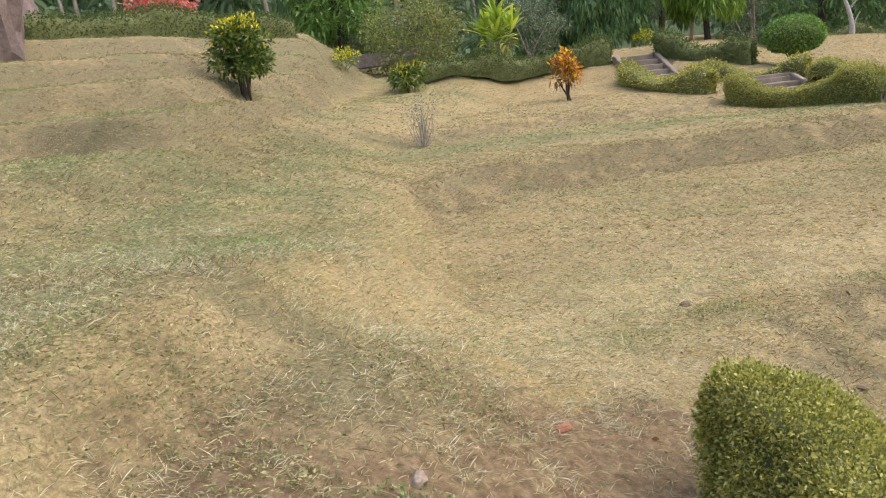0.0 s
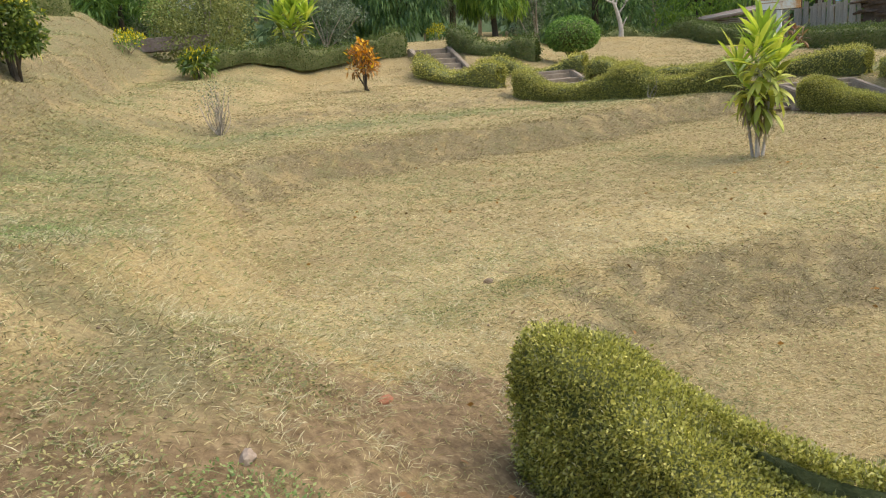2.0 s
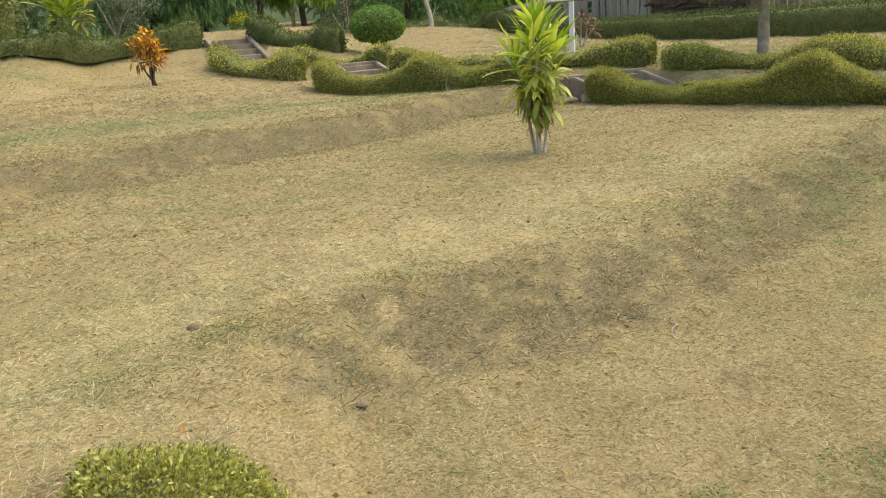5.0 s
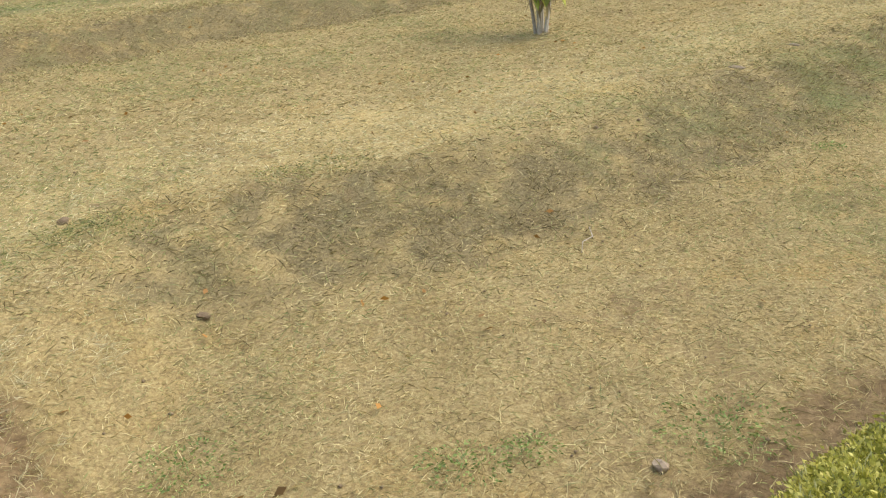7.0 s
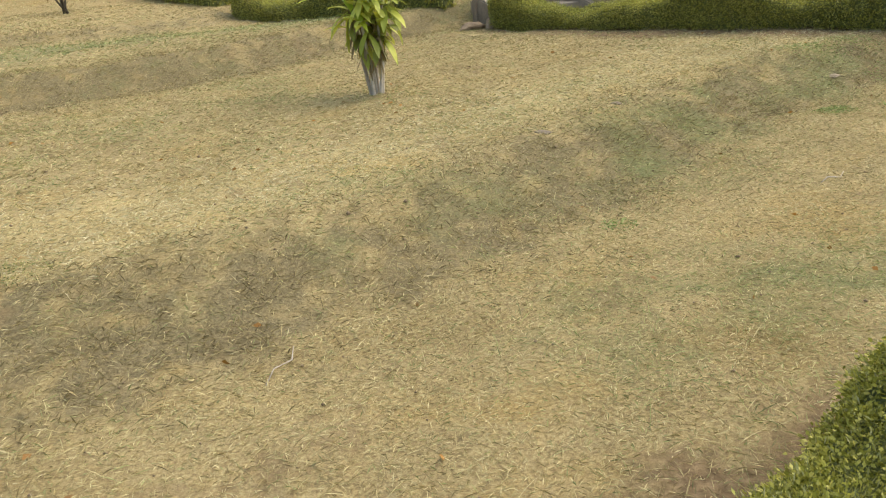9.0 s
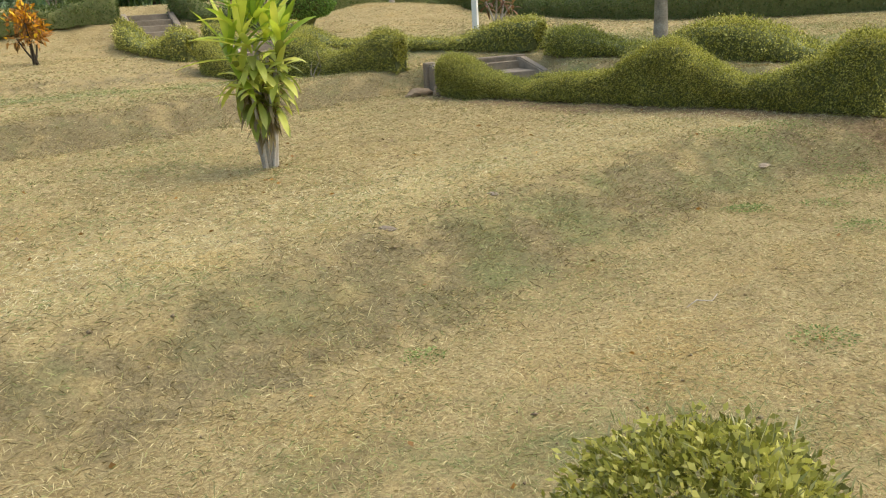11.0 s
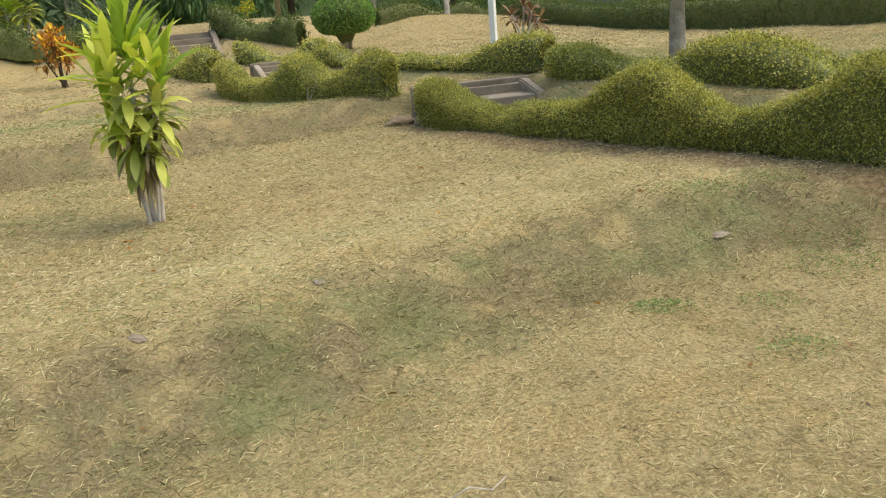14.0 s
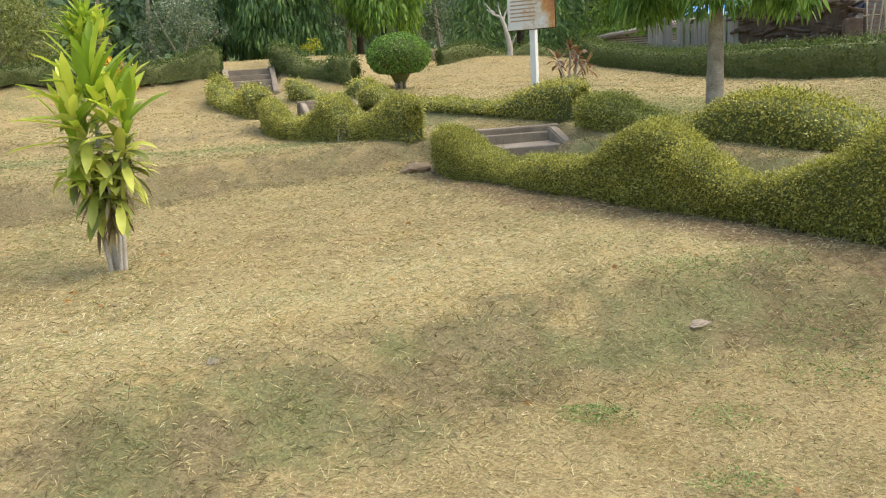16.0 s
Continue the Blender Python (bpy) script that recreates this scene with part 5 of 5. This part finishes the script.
# ---- low stonework and rubble ----
def slab_bridge():
    ob = thing("slab_bridge", 7.55, 10.1, H(7.55, 10.1), "low cement path slab with a raised concrete edge", "path slab")
    z = 0.10
    part("edge_beam", box(2.9, 0.14, 0.10, 0.015, (0.9, 0.32, z + 0.06), 0.006, np.random.default_rng(3)), M_CONCRETE, ob)
    part("floor_slab", box(2.9, 0.75, 0.16, 0.02, (0.9, -0.1, z - 0.14), 0.006, np.random.default_rng(4)), M_SOIL, ob, "earth-covered cement slab")


slab_bridge()


def rock(name, x, y, size, label, mat, seed, flat=0.6, sink=0.3, category="stone", group=""):
    bm = bmesh.new()
    bmesh.ops.create_icosphere(bm, subdivisions=3 if max(size) > 0.15 else 2, radius=0.5)
    off = Vector((seed * 3.1, seed * 1.7, 0))
    for v in bm.verts:
        w = 1 + 0.45 * noise.noise(v.co * 2.2 + off) + 0.18 * noise.noise(v.co * 6 + off)
        v.co = Vector((v.co.x * size[0] * w, v.co.y * size[1] * w, v.co.z * size[2] * w))
    ob = part(name, bm, mat, None, label)
    ob.matrix_basis = pose(x, y, H(x, y) + size[2] * (0.5 - sink), 0, 0, seed * 47)
    return tagged(ob, label, category, group)


for sx, sy, ss in ((6.9, 8.95, 0.36), (7.25, 8.78, 0.32), (6.8, 9.3, 0.28), (7.12, 9.35, 0.36)):
    rock("ditch_stone", sx, sy, (ss * 0.6, ss * 0.5, 0.12), "dark earthy stone lining the ditch under the hedge", M_SOIL, sx, 0.6, 0.6, "stone", "stones of the ditch")
rock("broken_brick", -2.467, 1.604, (0.075, 0.05, 0.04), "broken orange brick lying on bare soil", M_TERRACOTTA, 1, 0.5, 0.3, "brick")
rock("pale_stone", -2.706, 0.782, (0.07, 0.05, 0.04), "pale stone lying among green weeds", M_STONE, 2)
rock("earth_clod", -1.271, 3.187, (0.07, 0.06, 0.035), "brown clod of earth on the dry lawn", M_SOIL, 3, 0.5, 0.25, "clod")
rock("earth_clod", -2.22, 3.974, (0.07, 0.06, 0.05), "small dark clod on the dry lawn", M_SOIL, 4, 0.5, 0.4, "clod")
rock("flat_stone", 5.37, 8.42, (0.2, 0.1, 0.03), "flat pale stone sunk in the grass of the bank", M_CONCRETE, 5, 0.3, 0.72)
rock("flat_stone", 2.936, 7.24, (0.12, 0.08, 0.03), "small flat stone on the edge of the bank", M_CONCRETE, 6, 0.3, 0.5)
rock("flat_stone", 2.2, 6.55, (0.13, 0.07, 0.03), "small flat stone on the edge of the bank", M_CONCRETE, 7, 0.3, 0.5)
rock("earth_clod", 0.55, 2.12, (0.06, 0.05, 0.04), "small clod of pale earth on the lawn", M_STONE, 8, 0.5, 0.25, "clod")
rock("eroded_bank", 2.35, 14.05, (0.5, 0.4, 0.2), "eroded lump of earth and stone beside the steps", M_SOIL, 9, 0.5, 0.45, "earth lump")
rock("eroded_bank", 2.75, 13.95, (0.4, 0.35, 0.25), "eroded lump of earth and stone beside the steps", M_SOIL, 10, 0.5, 0.45, "earth lump")
rock("rock_face", -13.0, 8.3, (1.5, 1.2, 3.0), "tall leaning pinkish-grey rock on the hill", M_ROCK, 11, 0.5, 0.25, "rock")
rock("rock_face", -18.1, 13.4, (1.2, 1.2, 3.6), "broad brown rock face behind the hill hedge", M_ROCK, 12, 0.5, 0.3, "rock")


def low_wall(x, y, ang, length):
    ob = part("low_wall", box(length, 0.25, 0.45, 0.03, (0, 0, 0), 0.02, np.random.default_rng(9)), M_ROCK, None, "low brown stone garden wall")
    ob.matrix_basis = pose(x, y, H(x, y) - 0.08, 0, 0, ang)
    tagged(ob, "", "wall")


low_wall(-15.0, 24.5, 12, 4.5)


def twig(x, y, turn, length, label, mat):
    l = length / 2
    ob = part("dry_twig", tube([(-l, 0, 0.012), (-l * 0.3, 0.02, 0.03), (l * 0.4, -0.01, 0.02), (l, 0.03, 0.035)], [0.0022, 0.0034, 0.003, 0.002], 6), mat, None, label)
    ob.matrix_basis = pose(x, y, H(x, y), 0, 0, turn)
    tagged(ob, "", "twig")


twig(0.597, 3.95, 68, 0.30, "pale curved dry twig lying on the lawn", M_PALE)
twig(-2.05, 0.9, 130, 0.4, "thin dry twig on the bare soil", M_BARK)
twig(3.9, 5.6, 20, 0.22, "short dry twig on the lawn", M_PALE)


def litter():
    """Fallen leaves and crumbs of earth strewn over the lawn."""
    rng = np.random.default_rng(120)
    n = 170
    x, y = rng.uniform(-4, 7, n), rng.uniform(0.5, 11, n)
    keep = side_of(WALK_EDGE, x, y) > 0.2
    x, y = x[keep], y[keep]
    c = np.stack([x, y, on_grid(GZ, x, y) + 0.02], -1)
    way = np.stack([rng.normal(size=len(x)), rng.normal(size=len(x)), rng.normal(size=len(x)) * 0.25], -1)
    tagged(part("fallen_leaves", leaves(c, way, 0.05, 0.025, rng), M_BROWNLEAF, None, "small brown fallen leaves strewn over the lawn"), "", "leaves", "", "stuff")
    n = 900
    x, y = rng.uniform(-4, 7, n), rng.uniform(0.2, 11, n)
    s = rng.uniform(0.004, 0.012, n) * (1 + (rng.random(n) > 0.95))
    base = np.array([(1, 0, 0), (0, 1, 0), (-1, 0, 0), (0, -1, 0), (0, 0, 0.8), (0, 0, -0.5)])
    tri = np.array([(0, 1, 4), (1, 2, 4), (2, 3, 4), (3, 0, 4), (1, 0, 5), (2, 1, 5), (3, 2, 5), (0, 3, 5)])
    v = np.stack([x, y, on_grid(GZ, x, y) + 0.006], -1)[:, None] + base[None] * s[:, None, None] * rng.uniform(0.6, 1.3, (n, 6, 1))
    f = (tri[None] + 6 * np.arange(n)[:, None, None]).reshape(-1, 3)
    tagged(part("earth_crumbs", (v.reshape(-1, 3), f), M_SOIL, None, "crumbs of earth and small pebbles on the lawn"), "", "pebbles", "", "stuff")


litter()


# ---- weeds and grass ----
def weed(x, y, r, n, mat, seed, label="low patch of creeping green weed"):
    """A flat rosette of small broad leaves, a little mounded."""
    rng = np.random.default_rng(seed)
    a, q = rng.uniform(0, 6.28, n), rng.random(n) ** 0.7 * r * 1.25
    px, py = x + np.cos(a) * q, y + np.sin(a) * q * 0.8
    z = on_grid(GZ, px, py)
    o = np.array((x, y, H(x, y)))
    ob = thing("weed_patch", *o, label, "weeds", "weed patches")
    c = np.stack([px, py, z + rng.uniform(0.008, 0.05, n) * (1 - 0.5 * q / r)], -1) - o
    way = np.stack([np.cos(a) + rng.normal(size=n) * 0.7, np.sin(a) + rng.normal(size=n) * 0.7, rng.uniform(-0.1, 0.9, n)], -1)
    tagged(part("leaf_mat", leaves(c, way, 0.017, 0.008, rng), mat, ob), "", "", "", "stuff")
    return ob


M_HERB = leafy("creeping_weed_leaves", [(0.0, (0.128, 0.145, 0.064)), (0.5, (0.277, 0.291, 0.112)), (1.0, (0.554, 0.496, 0.208))], 0.6, 0.3, 3.0)
M_LUSH = leafy("fresh_green_weed_leaves", [(0.0, (0.105, 0.169, 0.053)), (0.5, (0.225, 0.325, 0.090)), (1.0, (0.420, 0.494, 0.180))], 0.5, 0.3, 3.0)
for k, (x, y, r, n, m) in enumerate(((-2.84, 1.32, 0.26, 520, M_HERB), (-2.97, 0.49, 0.20, 330, M_HERB), (-3.11, 0.06, 0.20, 380, M_HERB), (-2.55, 0.57, 0.22, 650, M_LUSH), (-3.5, 0.75, 0.40, 700, M_HERB), (-3.8, 0.45, 0.42, 700, M_HERB),
                                   (-2.35, 3.2, 0.24, 260, M_HERB), (-1.94, 3.74, 0.25, 260, M_HERB), (-4.63, 2.72, 0.30, 300, M_LUSH), (-1.12, 4.5, 0.16, 170, M_HERB), (0.81, 2.29, 0.20, 240, M_LUSH), (-0.11, 2.16, 0.13, 140, M_LUSH),
                                   (0.13, 2.23, 0.09, 90, M_LUSH), (-1.08, 2.23, 0.15, 140, M_LUSH), (-1.92, 3.82, 0.2, 200, M_HERB), (-0.82, 4.69, 0.2, 170, M_HERB), (2.41, 5.22, 0.09, 90, M_LUSH), (4.26, 5.04, 0.13, 140, M_LUSH), (4.76, 7.3, 0.12, 120, M_LUSH),
                                   (5.33, 8.88, 0.30, 360, M_LUSH), (5.81, 9.0, 0.28, 320, M_LUSH), (4.83, 7.3, 0.13, 130, M_LUSH), (5.38, 7.33, 0.14, 120, M_LUSH), (6.0, 8.37, 0.26, 260, M_LUSH), (5.97, 7.89, 0.28, 280, M_LUSH), (4.9, 9.65, 0.35, 260, M_HERB), (4.37, 7.7, 0.2, 160, M_HERB), (5.32, 6.7, 0.14, 150, M_LUSH))):
    weed(x, y, r, int(n * 1.9), m, 200 + k)


def grass():
    """Short dry blades over the lawn, most of them lying; dull and longer on the banks, green in patches."""
    rng = np.random.default_rng(300)
    cs = {"straw": [], "dead": [], "green": [], "pale": []}
    for lo, hi, number, ln, wd, x0, x1, y0, y1 in ((-0.9, 4.6, 28000, 0.11, 0.0032, -6.0, 8.0, -1.5, 12.0), (-0.9, 2.4, 270000, 0.038, 0.0034, -5.0, 7.5, -1.5, 9.5), (2.4, 4.6, 220000, 0.050, 0.0042, -6.5, 8.0, -1.5, 12.0), (4.6, 11, 320000, 0.066, 0.0058, -11, 16, 2.0, 20.0), (11, 38, 290000, 0.085, 0.0095, -19, 18, 6, 42)):
        x, y = rng.uniform(x0, x1, number * 3), rng.uniform(y0, y1, number * 3)
        d = side_of(WALK_EDGE[::3], x, y)
        ok = (d > lo) & (d <= hi)
        x, y = x[ok][:number], y[ok][:number]
        cov = on_grid(COVER, x, y)
        r = rng.random(len(x))
        bare = np.clip(vnoise(x, y, 0.35, 31) * 1.5 - 0.35, 0, 1)
        keep = r > np.maximum(np.clip(cov[:, 0] * 1.1 - 0.22, 0, 0.66), 0.35 * bare)
        x, y, cov = x[keep], y[keep], cov[keep]
        r = rng.random(len(x))
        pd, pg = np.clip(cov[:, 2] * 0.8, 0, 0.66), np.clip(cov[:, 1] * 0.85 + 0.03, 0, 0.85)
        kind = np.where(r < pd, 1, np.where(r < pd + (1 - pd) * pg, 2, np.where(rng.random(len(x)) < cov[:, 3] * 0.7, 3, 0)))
        n = len(x)
        a = rng.uniform(0, 6.28, n)
        lift = rng.gamma(1.5, 0.22, n)
        way = np.stack([np.cos(a), np.sin(a), lift], -1)
        c = np.stack([x, y, on_grid(GZ, x, y) + rng.uniform(-0.004, 0.010, n)], -1)
        for k, nm in enumerate(("straw", "dead", "green", "pale")):
            m = kind == k
            cs[nm].append((c[m], way[m] * (1, 1, 1.5 if k in (1, 2) else 1), ln * (1.1 if k == 1 else 1.0), wd))
    # longer tussocky grass that makes the banks shaggy
    x, y = rng.uniform(-12, 9, 700000), rng.uniform(1.5, 17, 700000)
    cov = on_grid(COVER, x, y)
    tuft = vnoise(x, y, 0.16, 51) * 0.6 + vnoise(x, y, 0.07, 52) * 0.4
    ok = (rng.random(len(x)) < cov[:, 2] * 0.8) & (tuft > 0.48)
    x, y, tuft = x[ok], y[ok], tuft[ok]
    a = rng.uniform(0, 6.28, len(x))
    way = np.stack([np.cos(a), np.sin(a), rng.gamma(2.0, 0.35, len(x))], -1)
    c = np.stack([x, y, on_grid(GZ, x, y) - 0.004], -1)
    pale = rng.random(len(x)) < 0.34
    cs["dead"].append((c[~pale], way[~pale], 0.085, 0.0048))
    cs["straw"].append((c[pale], way[pale], 0.085, 0.0044))
    # bleached tufts that stand on the bare mound
    x, y = rng.uniform(-5.5, -1.5, 90000), rng.uniform(-0.8, 3.2, 90000)
    tuft = vnoise(x, y, 0.13, 61) * 0.6 + vnoise(x, y, 0.05, 62) * 0.4
    ok = (tuft > 0.60) & (side_of(WALK_EDGE[::3], x, y) > 0.1)
    x, y = x[ok], y[ok]
    a = rng.uniform(0, 6.28, len(x))
    way = np.stack([np.cos(a), np.sin(a), rng.gamma(1.6, 0.3, len(x))], -1)
    cs["pale"].append((np.stack([x, y, on_grid(GZ, x, y)], -1), way, 0.065, 0.0030))
    for nm, mat, label in (("straw", M_STRAW, "short dry straw-coloured grass over the lawn"), ("dead", M_DEAD_SHADE, "dull brown-grey longer grass on the banks, also painting shade on the hill's"), ("green", M_WEED, "patches of short green grass in the dry lawn"), ("pale", M_BLEACHED, "bleached grass along the lip of the terrace")):
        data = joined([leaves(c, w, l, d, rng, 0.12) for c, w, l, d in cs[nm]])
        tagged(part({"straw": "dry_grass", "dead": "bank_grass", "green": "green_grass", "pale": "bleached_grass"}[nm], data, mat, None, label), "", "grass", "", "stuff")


grass()
